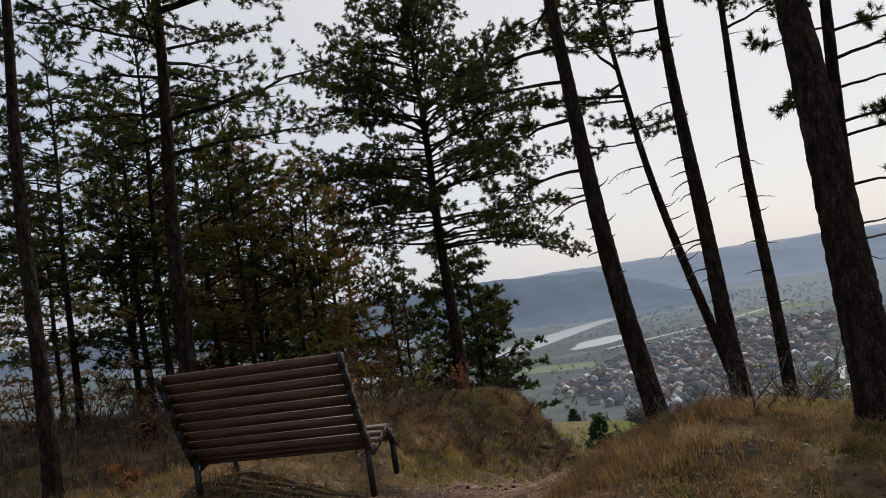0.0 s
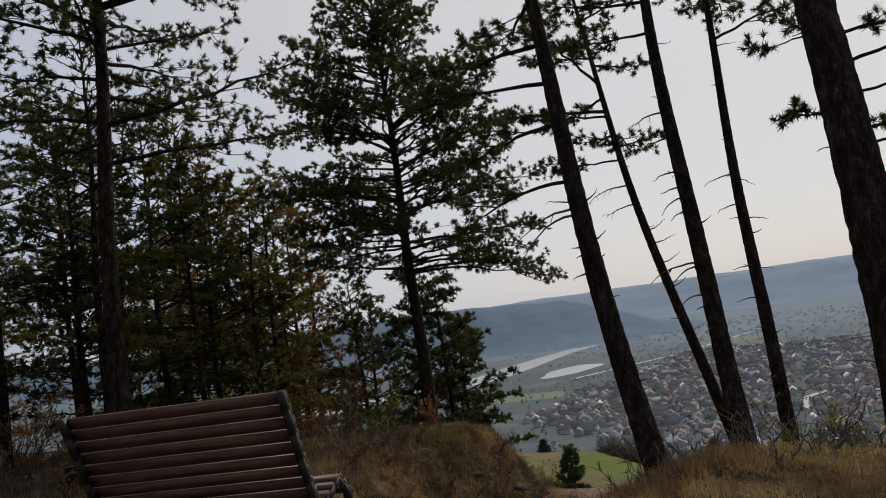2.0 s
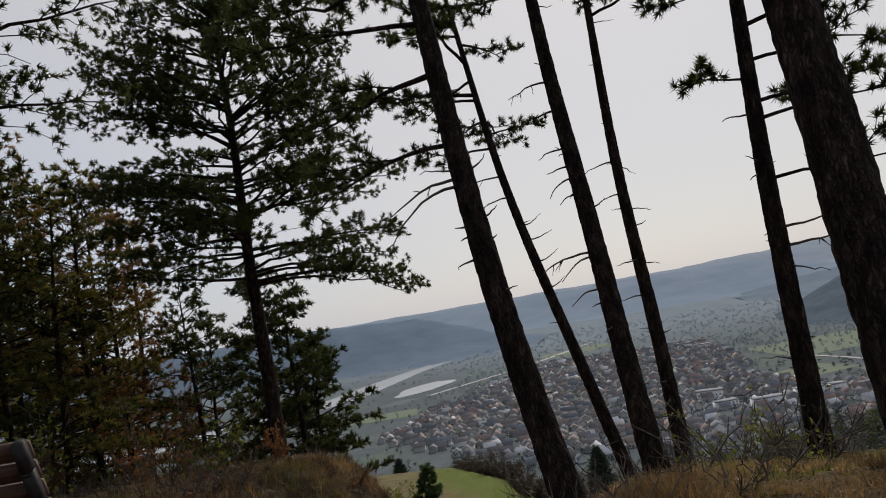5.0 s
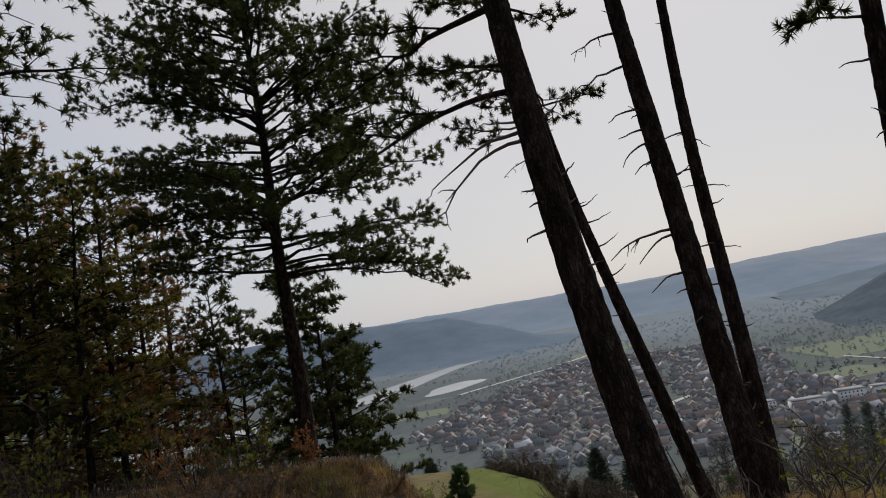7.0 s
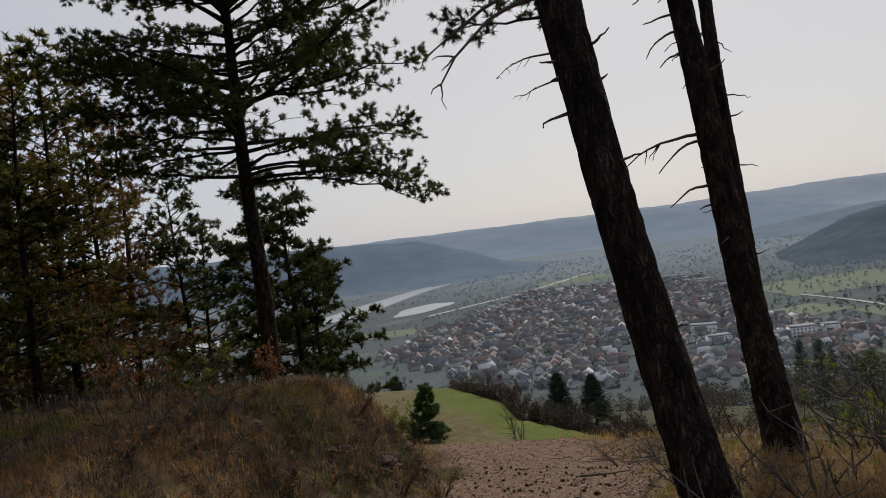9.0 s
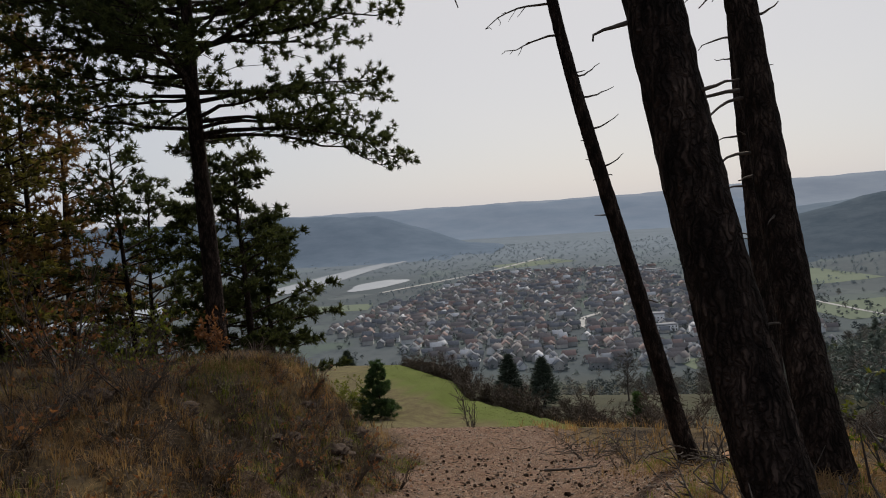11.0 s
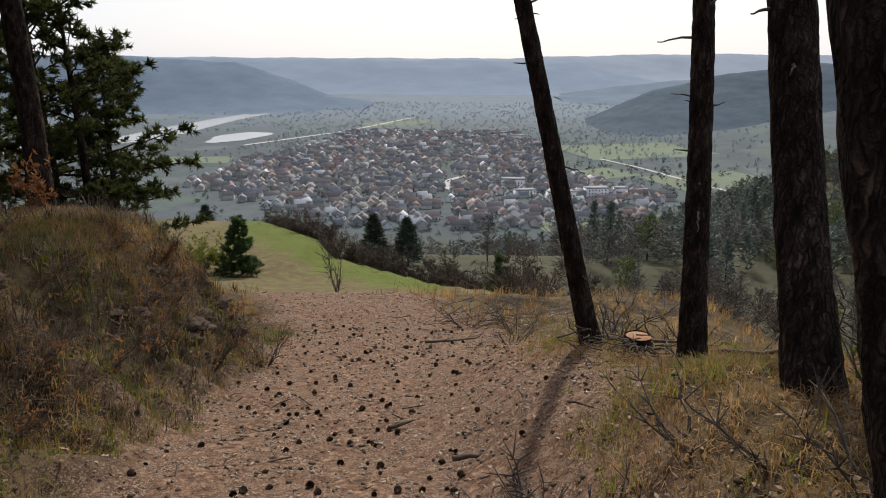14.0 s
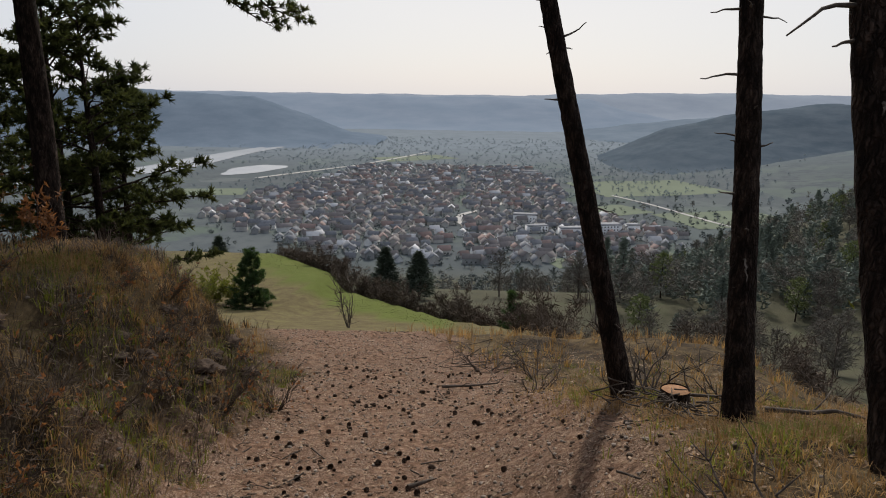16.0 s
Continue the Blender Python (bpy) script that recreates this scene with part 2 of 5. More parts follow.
def ground_material():
    m = bpy.data.materials.new("ground")
    m.use_nodes = True
    n, l = m.node_tree.nodes, m.node_tree.links
    b = n["Principled BSDF"]
    b.inputs["Roughness"].default_value, b.inputs["Specular IOR Level"].default_value = 0.95, 0.1
    tc = n.new("ShaderNodeTexCoord")

    def noise_of(scale, detail=6, rough=0.6):
        z = n.new("ShaderNodeTexNoise")
        z.inputs["Scale"].default_value, z.inputs["Detail"].default_value, z.inputs["Roughness"].default_value = scale, detail, rough
        l.new(tc.outputs["Object"], z.inputs["Vector"])
        return z.outputs["Fac"]

    def mixed(fac, a, c):
        x = n.new("ShaderNodeMixRGB")
        l.new(fac, x.inputs[0])
        l.new(a, x.inputs[1])
        l.new(c, x.inputs[2])
        return x.outputs[0]

    def coloured(fac, stops):
        r = ramp(n, stops)
        l.new(fac, r.inputs[0])
        return r.outputs[0]

    def mask(name):
        a = n.new("ShaderNodeAttribute")
        a.attribute_name = name
        return a.outputs["Fac"]

    soil = coloured(noise_of(14, 10, 0.75), [(0.38, (0.045, 0.026, 0.017)), (0.46, (0.13, 0.074, 0.048)), (0.54, (0.225, 0.135, 0.09)), (0.63, (0.38, 0.27, 0.195))])
    grit = coloured(noise_of(75, 6, 0.8), [(0.41, (0.035, 0.022, 0.016)), (0.48, (0.13, 0.076, 0.05)), (0.55, (0.25, 0.16, 0.112)), (0.62, (0.55, 0.46, 0.38))])
    soil = mixed(coloured(noise_of(3, 6, 0.7), [(0.44, (0.1, 0.1, 0.1)), (0.56, (0.9, 0.9, 0.9))]), soil, grit)
    turf = coloured(noise_of(5, 9, 0.75), [(0.3, (0.03, 0.022, 0.014)), (0.45, (0.085, 0.06, 0.032)), (0.6, (0.16, 0.115, 0.06)), (0.75, (0.15, 0.14, 0.05))])
    dark = coloured(noise_of(9, 9, 0.75), [(0.35, (0.02, 0.015, 0.011)), (0.6, (0.06, 0.043, 0.028)), (0.75, (0.13, 0.1, 0.06))])
    turf = mixed(coloured(noise_of(1.1, 5, 0.6), [(0.42, (0, 0, 0)), (0.58, (1, 1, 1))]), turf, dark)
    mead = coloured(noise_of(0.5, 8, 0.7), [(0.3, (0.085, 0.098, 0.022)), (0.6, (0.108, 0.132, 0.03)), (0.8, (0.15, 0.148, 0.05))])
    scrub = coloured(noise_of(0.12, 8, 0.7), [(0.3, (0.04, 0.042, 0.028)), (0.55, (0.075, 0.072, 0.046)), (0.75, (0.07, 0.085, 0.045))])
    field = n.new("ShaderNodeTexVoronoi")
    field.inputs["Scale"].default_value = 0.011
    l.new(tc.outputs["Object"], field.inputs["Vector"])
    fsep = n.new("ShaderNodeSeparateColor")
    l.new(field.outputs["Color"], fsep.inputs[0])
    # field and tree tones of the valley, with distance haze put into the colour
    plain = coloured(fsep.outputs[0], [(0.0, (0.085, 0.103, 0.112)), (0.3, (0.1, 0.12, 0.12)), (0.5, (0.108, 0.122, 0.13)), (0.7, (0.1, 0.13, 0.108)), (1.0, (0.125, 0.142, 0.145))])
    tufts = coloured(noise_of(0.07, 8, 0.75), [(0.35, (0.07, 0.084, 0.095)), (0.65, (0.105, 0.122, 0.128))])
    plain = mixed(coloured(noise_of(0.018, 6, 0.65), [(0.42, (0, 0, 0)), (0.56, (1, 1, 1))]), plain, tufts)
    # palest tone: blue haze painted over the wooded far ground
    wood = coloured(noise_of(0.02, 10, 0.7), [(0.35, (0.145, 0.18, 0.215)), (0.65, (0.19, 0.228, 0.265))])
    c = mixed(mask("grass"), soil, turf)
    c = mixed(mask("far"), c, scrub)
    c = mixed(mask("sward"), c, coloured(noise_of(0.9, 9, 0.75), [(0.3, (0.075, 0.058, 0.03)), (0.5, (0.125, 0.102, 0.05)), (0.7, (0.165, 0.15, 0.062))]))
    c = mixed(mask("meadow"), c, mead)
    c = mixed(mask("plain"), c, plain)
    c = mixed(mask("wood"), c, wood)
    l.new(c, b.inputs["Base Color"])
    bp = n.new("ShaderNodeBump")
    bp.inputs["Strength"].default_value, bp.inputs["Distance"].default_value = 0.8, 0.03
    l.new(noise_of(22, 8, 0.7), bp.inputs["Height"])
    l.new(bp.outputs[0], b.inputs["Normal"])
    return m


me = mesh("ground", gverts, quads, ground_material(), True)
X, Y = gverts[:, 0], gverts[:, 1]
OFF = X - path_x(Y)
blot = 0.35 * wobble(X * 0.8, Y * 0.8)
grass = np.maximum(smooth(-1.0, -1.7, OFF + blot), smooth(0.9, 1.7, OFF + blot - 0.5 * smooth(0, -4, Y) - 0.6 * smooth(2.2, 4.2, Y)))
grass = np.maximum(grass, smooth(14, 22, Y))
CREST = Y - (50 - 1.19 * np.clip(X + 2, -22, 6))
masks = {
    "grass": grass,
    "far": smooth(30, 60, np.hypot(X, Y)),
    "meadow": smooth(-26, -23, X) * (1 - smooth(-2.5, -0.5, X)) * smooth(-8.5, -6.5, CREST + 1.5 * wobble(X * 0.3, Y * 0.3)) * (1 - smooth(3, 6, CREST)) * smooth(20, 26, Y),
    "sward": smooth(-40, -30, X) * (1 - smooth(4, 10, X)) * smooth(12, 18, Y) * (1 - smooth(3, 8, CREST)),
    # both masks bring in the haze-coloured tones with distance along y
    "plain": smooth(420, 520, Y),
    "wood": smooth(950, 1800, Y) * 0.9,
}
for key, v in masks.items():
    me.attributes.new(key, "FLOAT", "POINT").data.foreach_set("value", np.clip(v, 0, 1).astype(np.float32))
ground = tagged(new("ground", me), "stony brown earth path between dry grass banks on a hilltop", "ground", kind="structure")


def gz_at(x, y):
    return float(height(x, y))


# ---- building helpers ----


def part(name, verts, faces, material, parent, label="", shade=True):
    ob = new(name, mesh(name, verts, faces, material, shade))
    ob.parent = parent
    if label:
        ob["label"] = label
    return ob


def thing(name, at, label, category, group="", kind=""):
    ob = new(name)
    ob.location = at
    return tagged(ob, label, category, group, kind)


class Geo:
    """Gathers vertices and faces of one mesh."""

    def __init__(self):
        self.v, self.f, self.n = [], [], 0

    def add(self, v, f):
        v = np.asarray(v, float).reshape(-1, 3)
        self.v.append(v)
        self.f.append(np.asarray(f) + self.n)
        self.n += len(v)

    def tube(self, pts, radii, sides=6, rough=0.0, cap=True):
        pts = np.asarray(pts, float)
        k = len(pts)
        tan = np.gradient(pts, axis=0)
        tan /= np.linalg.norm(tan, axis=1)[:, None] + 1e-9
        ref = np.array([0.31, 0.95, 0.05]) if abs(tan[0, 2]) > 0.7 else np.array([0, 0, 1.0])
        u = np.cross(tan, ref)
        u /= np.linalg.norm(u, axis=1)[:, None] + 1e-9
        w = np.cross(tan, u)
        a = np.linspace(0, 2 * np.pi, sides, endpoint=False)
        r = np.asarray(radii, float)[:, None] * (1 + rough * np.random.uniform(-1, 1, (k, sides)))
        ring = pts[:, None] + (u[:, None] * np.cos(a)[None, :, None] + w[:, None] * np.sin(a)[None, :, None]) * r[..., None]
        i = np.arange(k * sides).reshape(k, sides)
        j = np.roll(i, -1, 1)
        f = np.stack([i[:-1], j[:-1], j[1:], i[1:]], -1).reshape(-1, 4)
        self.add(ring.reshape(-1, 3), f)
        if cap:
            self.f.append([self.n - sides + q for q in range(sides)])

    def box(self, size, m=None, bevel=0.0):
        bm = bmesh.new()
        bmesh.ops.create_cube(bm, size=1, matrix=Matrix.Diagonal((*size, 1)))
        if bevel:
            bmesh.ops.bevel(bm, geom=bm.edges[:], offset=bevel, segments=2, affect="EDGES")
        if m is not None:
            bm.transform(m)
        bm.verts.index_update()
        base = self.n
        self.v.append(np.array([v.co[:] for v in bm.verts]))
        self.f.extend([[v.index + base for v in f.verts] for f in bm.faces])
        self.n += len(bm.verts)
        bm.free()

    def needles(self, tips, ways, length, width, count, spread=0.85):
        """Tufts: thin blades that fan out round each twig tip."""
        tips, ways = np.asarray(tips, float), np.asarray(ways, float)
        if not len(tips):
            return
        k = len(tips)
        d = np.random.normal(size=(k, count, 3)) * spread + ways[:, None] * 1.1
        d /= np.linalg.norm(d, axis=-1, keepdims=True)
        side = np.cross(d, np.random.normal(size=(k, count, 3)))
        side /= np.linalg.norm(side, axis=-1, keepdims=True) + 1e-9
        ln = length * np.random.uniform(0.7, 1.15, (k, count, 1))
        root = tips[:, None] - ways[:, None] * length * 0.6 * np.random.uniform(0, 1, (k, count, 1))
        a, b, c = root - side * width * 0.5, root + side * width * 0.5, root + d * ln
        v = np.stack([a, b, c], 2).reshape(-1, 3)
        f = np.arange(len(v)).reshape(-1, 3)
        self.add(v, f)

    def part(self, name, material, parent, label="", shade=True):
        return part(name, np.concatenate(self.v), self.f, material, parent, label, shade)


def unit(v):
    v = np.asarray(v, float)
    return v / (np.linalg.norm(v) + 1e-9)


def curve_to(a, way, length, droop, k=6, jitter=0.04):
    """Points of a limb from a along way, curving by droop (m at its end)."""
    s = np.linspace(0, 1, k)[:, None]
    p = np.asarray(a) + unit(way) * length * s + np.array([0, 0, 1.0]) * droop * s ** 2
    p[1:] += np.random.normal(size=(k - 1, 3)) * jitter * length * s[1:]
    return p


def trunk_points(lean, tall, bend=(0, 0), k=26):
    s = np.linspace(-0.4, tall, k)
    q = s * (1 - s / tall) * 0.5
    wob = 0.02
    return np.stack([lean[0] * s + bend[0] * q + wob * np.sin(s * 1.3 + lean[0] * 40), lean[1] * s + bend[1] * q + wob * np.cos(s * 1.1), s], -1)


def along(pts, h):
    return np.array([np.interp(h, pts[:, 2], pts[:, c]) for c in range(3)])


def dead_branch(t, a, way, ln, droop, thick=1.0):
    d = Geo()
    c = curve_to(a, way, ln, droop, 7, 0.035)
    d.tube(c, np.linspace(0.010, 0.003, 7) * (0.7 + 0.6 * ln) * thick, 5)
    if ln > 0.35:
        for _ in range(int(5 * ln) + 2):
            q = c[random.randint(2, 6)]
            d.tube(curve_to(q, unit(way) + np.random.normal(size=3) * 0.7 + np.array([0, 0, -0.4]), ln * random.uniform(0.1, 0.24), -0.06 * ln, 5, 0.08), np.linspace(0.005, 0.002, 5), 4)
    d.part("dead_branch", TWIG, t)


def pine(at, lean, tall, diam, crown_from, label, limbs=40, limb_len=2.6, tufts=3.0, stubs=12, bend=(0, 0), needle=None, blade=(0.078, 0.012, 36), group="pine trees", up=0.12,
         seed=1, flare=1.2, live=(), dead=(), taper=1.5, fullness=0.8, bark=None, fine=True):
    """A pine: scaly trunk, dead stubs below, live limbs with side branches and tufts of needles above.
    live, dead: limbs of their own as (height, bearing in degrees, length, droop)."""
    random.seed(seed), np.random.seed(seed)
    t = thing("pine_tree", at, label, "tree", group)
    pts = trunk_points(lean, tall, bend, int(tall * (20 if fine and diam > 0.13 else 4)))
    s = np.clip(pts[:, 2] / tall, 0, 1)
    rad = diam / 2 * ((1 - s) ** 0.8 * 0.97 + 0.05) * (1 + (flare - 1) * np.exp(-np.clip(pts[:, 2], 0, None) * 4))
    g = Geo()
    g.tube(pts, rad, 30 if fine and diam > 0.13 else 10, 0.055)
    g.part("trunk", bark or BARK, t)

    def root(h, a):
        p = along(pts, h)
        r = np.interp(h, pts[:, 2], rad)
        return p + np.array([math.cos(a), math.sin(a), 0]) * r * 0.75

    for h, a, ln, dr in dead:
        a = radians(a)
        dead_branch(t, root(h, a), np.array([math.cos(a), math.sin(a), 0.05]), ln, dr, 1.25)
    for _ in range(stubs):
        h, a = random.uniform(0.5, max(crown_from, 1.0)), random.uniform(0, 2 * math.pi)
        ln = random.choice((0.05, 0.07, 0.1, 0.14, 0.25)) * random.uniform(0.7, 1.3)
        dead_branch(t, root(h, a), np.array([math.cos(a), math.sin(a), random.uniform(-0.2, 0.4)]), ln, random.uniform(-0.3, 0.1) * ln)
    b, nd = Geo(), Geo()
    tips, ways = [], []

    def limb(p, way, ln, droop):
        c = curve_to(p, way, ln, droop, 9, 0.022)
        b.tube(c, np.linspace(0.008 + 0.010 * ln, 0.005, 9), 6)
        flat = unit(way * np.array([1, 1, 0.2]))
        side = np.cross(flat, [0, 0, 1.0])
        for i in range(max(2, int(ln * 4.2))):
            q = 0.22 + 0.78 * (i + random.random()) / max(2, int(ln * 4.2))
            o = np.array([np.interp(q, np.linspace(0, 1, 9), c[:, k]) for k in range(3)])
            w = unit(flat * 0.8 + side * (1 if i % 2 else -1) * random.uniform(0.5, 1.1) + np.array([0, 0, random.uniform(-0.25, 0.35)]))
            tl = (0.25 + 0.38 * ln * (1.05 - q)) * random.uniform(0.6, 1.2)
            tw = curve_to(o, w, tl, random.uniform(-0.12, 0.15) * tl, 5, 0.05)
            b.tube(tw, np.linspace(0.008, 0.004, 5), 4, cap=False)
            for _ in range(int(tufts * (1 + 2.2 * tl))):
                e = tw[random.randint(1, 4)]
                w2 = unit(w + np.random.normal(size=3) * 0.75 + np.array([0, 0, 0.35]))
                k = random.uniform(0.03, 0.15)
                tips.append(e + w2 * k)
                ways.append(w2)
                if fine and limbs < 30:
                    b.tube([e, e + w2 * k], [0.004, 0.003], 3, cap=False)
        for _ in range(4):
            w2 = unit(way + np.random.normal(size=3) * 0.4)
            tips.append(c[-1] + w2 * 0.06)
            ways.append(w2)

    for i in range(limbs):
        top = ((i + random.random()) / limbs) ** 0.92
        h = crown_from + (tall - crown_from) * top
        a = random.uniform(0, 2 * math.pi)
        ln = limb_len * (1.0 - 0.8 * top ** taper) * random.uniform(1 - (1 - fullness) * 2, 1.12)
        way = unit([math.cos(a), math.sin(a), up + 0.6 * top + random.uniform(-0.15, 0.15)])
        limb(along(pts, h), way, max(ln, 0.25), random.uniform(-0.14, 0.03) * ln)
    for h, a, ln, dr in live:
        a = radians(a)
        limb(root(h, a), np.array([math.cos(a), math.sin(a), 0.12]), ln, dr)
    if tips:
        b.part("branchwork", bark or BARK, t)["kind"] = "stuff"
        nd.needles(tips, ways, *blade)
        nd.part("crown", needle or NEEDLE, t, shade=False)
    return t


# ---- leaning pines at the edge ----
def edge_pine(x, y, lean, tall, diam, crown, label, **kw):
    return pine((x, y, gz_at(x, y)), lean, tall, diam, crown, label, **kw)


def bowed_pine(z0, x0, y0, lean, curve, tall, diam, crown, label, **kw):
    """A pine whose axis passes (x0, y0) at height z0 with the given lean and slight bow; its foot is found on the ground."""
    z = z0
    for _ in range(12):
        d = z - z0
        x, y = x0 + lean[0] * d + curve[0] * d * d, y0 + lean[1] * d + curve[1] * d * d
        z = gz_at(x, y)
    foot = [lean[k] + 2 * curve[k] * (z - z0) for k in (0, 1)]
    bend = [-2 * tall * curve[k] for k in (0, 1)]
    return pine((x, y, z), [foot[k] - 0.5 * bend[k] for k in (0, 1)], tall, diam, crown, label, bend=bend, **kw)


BL = "tall leaning pine with dark scaly trunk and short dead branch stubs"
bowed_pine(2.4, 0.775, 1.339, (-0.171, 0.156), (0.012, -0.005), 9, 0.196, 5.2, BL, limbs=18, limb_len=2.2, tufts=6.5, seed=11, stubs=9, flare=1.15,
           dead=[(1.95, 185, 0.09, 0.0), (1.88, 180, 0.07, -0.02), (1.72, 188, 0.14, -0.05), (2.24, 195, 0.5, -0.36), (2.3, 172, 0.55, -0.2), (1.84, 10, 0.05, 0.02), (2.35, 20, 0.12, 0.08), (2.0, 15, 0.1, 0.06)],
           live=[(2.55, 172, 1.15, -0.4), (3.1, 150, 1.5, -0.2), (3.5, 190, 1.3, -0.1), (3.9, 165, 1.6, 0), (4.4, 120, 1.7, 0), (4.8, 200, 1.5, 0)])
bowed_pine(1.5, 0.818, 5.674, (-0.252, 0.06), (0.012, 0.0), 9, 0.165, 5.0, "slender strongly leaning pine beside a cut stump", limbs=18, limb_len=2.0, tufts=6.5, seed=12, stubs=14,
           dead=[(2.3, 180, 0.12, 0), (2.75, 20, 0.2, 0.1), (3.1, 15, 0.25, 0.1), (3.4, 20, 0.3, 0.05), (3.6, 30, 0.25, 0.1), (4.0, 160, 0.5, -0.1), (4.3, 180, 0.6, -0.15)],
           live=[(4.7, 170, 1.0, 0), (4.9, 20, 0.6, 0), (5.1, 120, 1.1, 0), (5.4, 200, 1.2, 0)])
bowed_pine(2.2, 1.348, 2.926, (-0.103, 0.26), (0.01, -0.011), 9, 0.195, 6.0, BL, limbs=14, limb_len=2.2, tufts=6.5, seed=13, stubs=11,
           dead=[(1.9, 186, 0.48, -0.16), (1.86, 196, 0.3, -0.2), (1.57, 190, 0.27, -0.12), (1.45, 185, 0.1, -0.03), (2.9, 190, 0.26, -0.08), (2.72, 188, 0.22, -0.06), (2.6, 194, 0.24, -0.16), (2.45, 186, 0.15, -0.08), (2.3, 5, 0.12, 0.05),
                 (3.3, 160, 0.5, -0.1), (3.6, 190, 0.4, -0.15)], live=[(4.6, 170, 1.0, 0.1), (5.0, 190, 1.2, 0.1)])
bowed_pine(2.0, 1.655, 5.023, (-0.024, 0.152), (0.003, -0.016), 9, 0.178, 5.6, "slim upright pine with dark scaly trunk on the slope edge", limbs=12, limb_len=1.8, tufts=6.5, seed=14, stubs=22,
           dead=[(1.75, 5, 0.1, 0.02), (1.45, 185, 0.12, 0), (2.2, 175, 0.25, -0.05), (2.6, 185, 0.2, -0.04), (3.0, 5, 0.14, 0.03), (3.4, 180, 0.25, -0.08), (3.8, 175, 0.35, -0.1)])
bowed_pine(3.0, 2.59, 0.633, (-0.05, 0.17), (0, 0), 9, 0.30, 5.2, "thick dark pine trunk on the grassy hill edge", limbs=14, limb_len=2.2, tufts=6.5, seed=15, stubs=8,
           live=[(3.7, 60, 1.3, 0), (4.3, 40, 1.6, 0)])
bowed_pine(3.0, 2.691, 2.961, (0.04, 0.064), (0, 0), 8, 0.175, 4.8, "slim dark pine behind a thicker trunk", limbs=12, limb_len=1.6, tufts=8, seed=16, stubs=12,
           dead=[(2.85, 190, 0.22, -0.02), (2.35, 200, 0.09, -0.04), (1.9, 10, 0.5, 0.05), (1.75, 20, 0.6, 0.02)],
           live=[(3.95, 188, 0.5, -0.1), (3.15, 195, 0.35, 0.02), (3.3, 5, 0.9, -0.1), (2.8, -10, 0.9, -0.1), (2.95, 25, 1.1, 0), (3.6, -15, 1.2, -0.15), (3.9, 20, 1.0, 0), (2.3, -5, 0.9, -0.15)])

# ---- pines on the mound and the wood behind it ----
NEEDLE_OLIVE = leafy(surface("olive_needles", [(0.35, (0.075, 0.072, 0.02)), (0.65, (0.16, 0.138, 0.042))], (2, 2, 2), 0.65, 0, 1, 3, 0.35))
edge_pine(-5.40, 8.72, (-0.02, 0.03), 10.0, 0.30, 3.9, "tall pine with spreading needled limbs on the mound", limbs=116, limb_len=3.1, tufts=6.2, blade=(0.08, 0.017, 26), stubs=8, seed=21, taper=2.5,
          live=[(3.5, 15, 3.3, -1.1), (3.45, 28, 2.9, -0.9), (3.6, 2, 2.7, -0.8), (3.6, 185, 3.0, 0.2), (3.7, 35, 2.8, -0.4), (3.4, 110, 2.0, 0), (3.75, -30, 2.6, -0.4), (4.0, 5, 3.0, -0.3), (4.1, 170, 2.8, 0.1)])
edge_pine(-5.52, 1.34, (0.02, 0.03), 11, 0.24, 4.6, "tall straight pine above the dark undergrowth", limbs=62, limb_len=2.8, tufts=4.4, blade=(0.08, 0.017, 24), stubs=8, seed=22, taper=2.5,
          live=[(4.1, 40, 2.6, 0), (4.6, 20, 2.9, 0), (4.4, 170, 2.0, 0)])
edge_pine(-4.65, -1.12, (0.0, 0.02), 9, 0.17, 5.2, "slim grey pine trunk at the edge of the wood", limbs=20, limb_len=1.8, stubs=8, seed=23)
WOOD = "dark pine in the dense wood on the hilltop"
FAR_BLADE = (0.12, 0.03, 14)
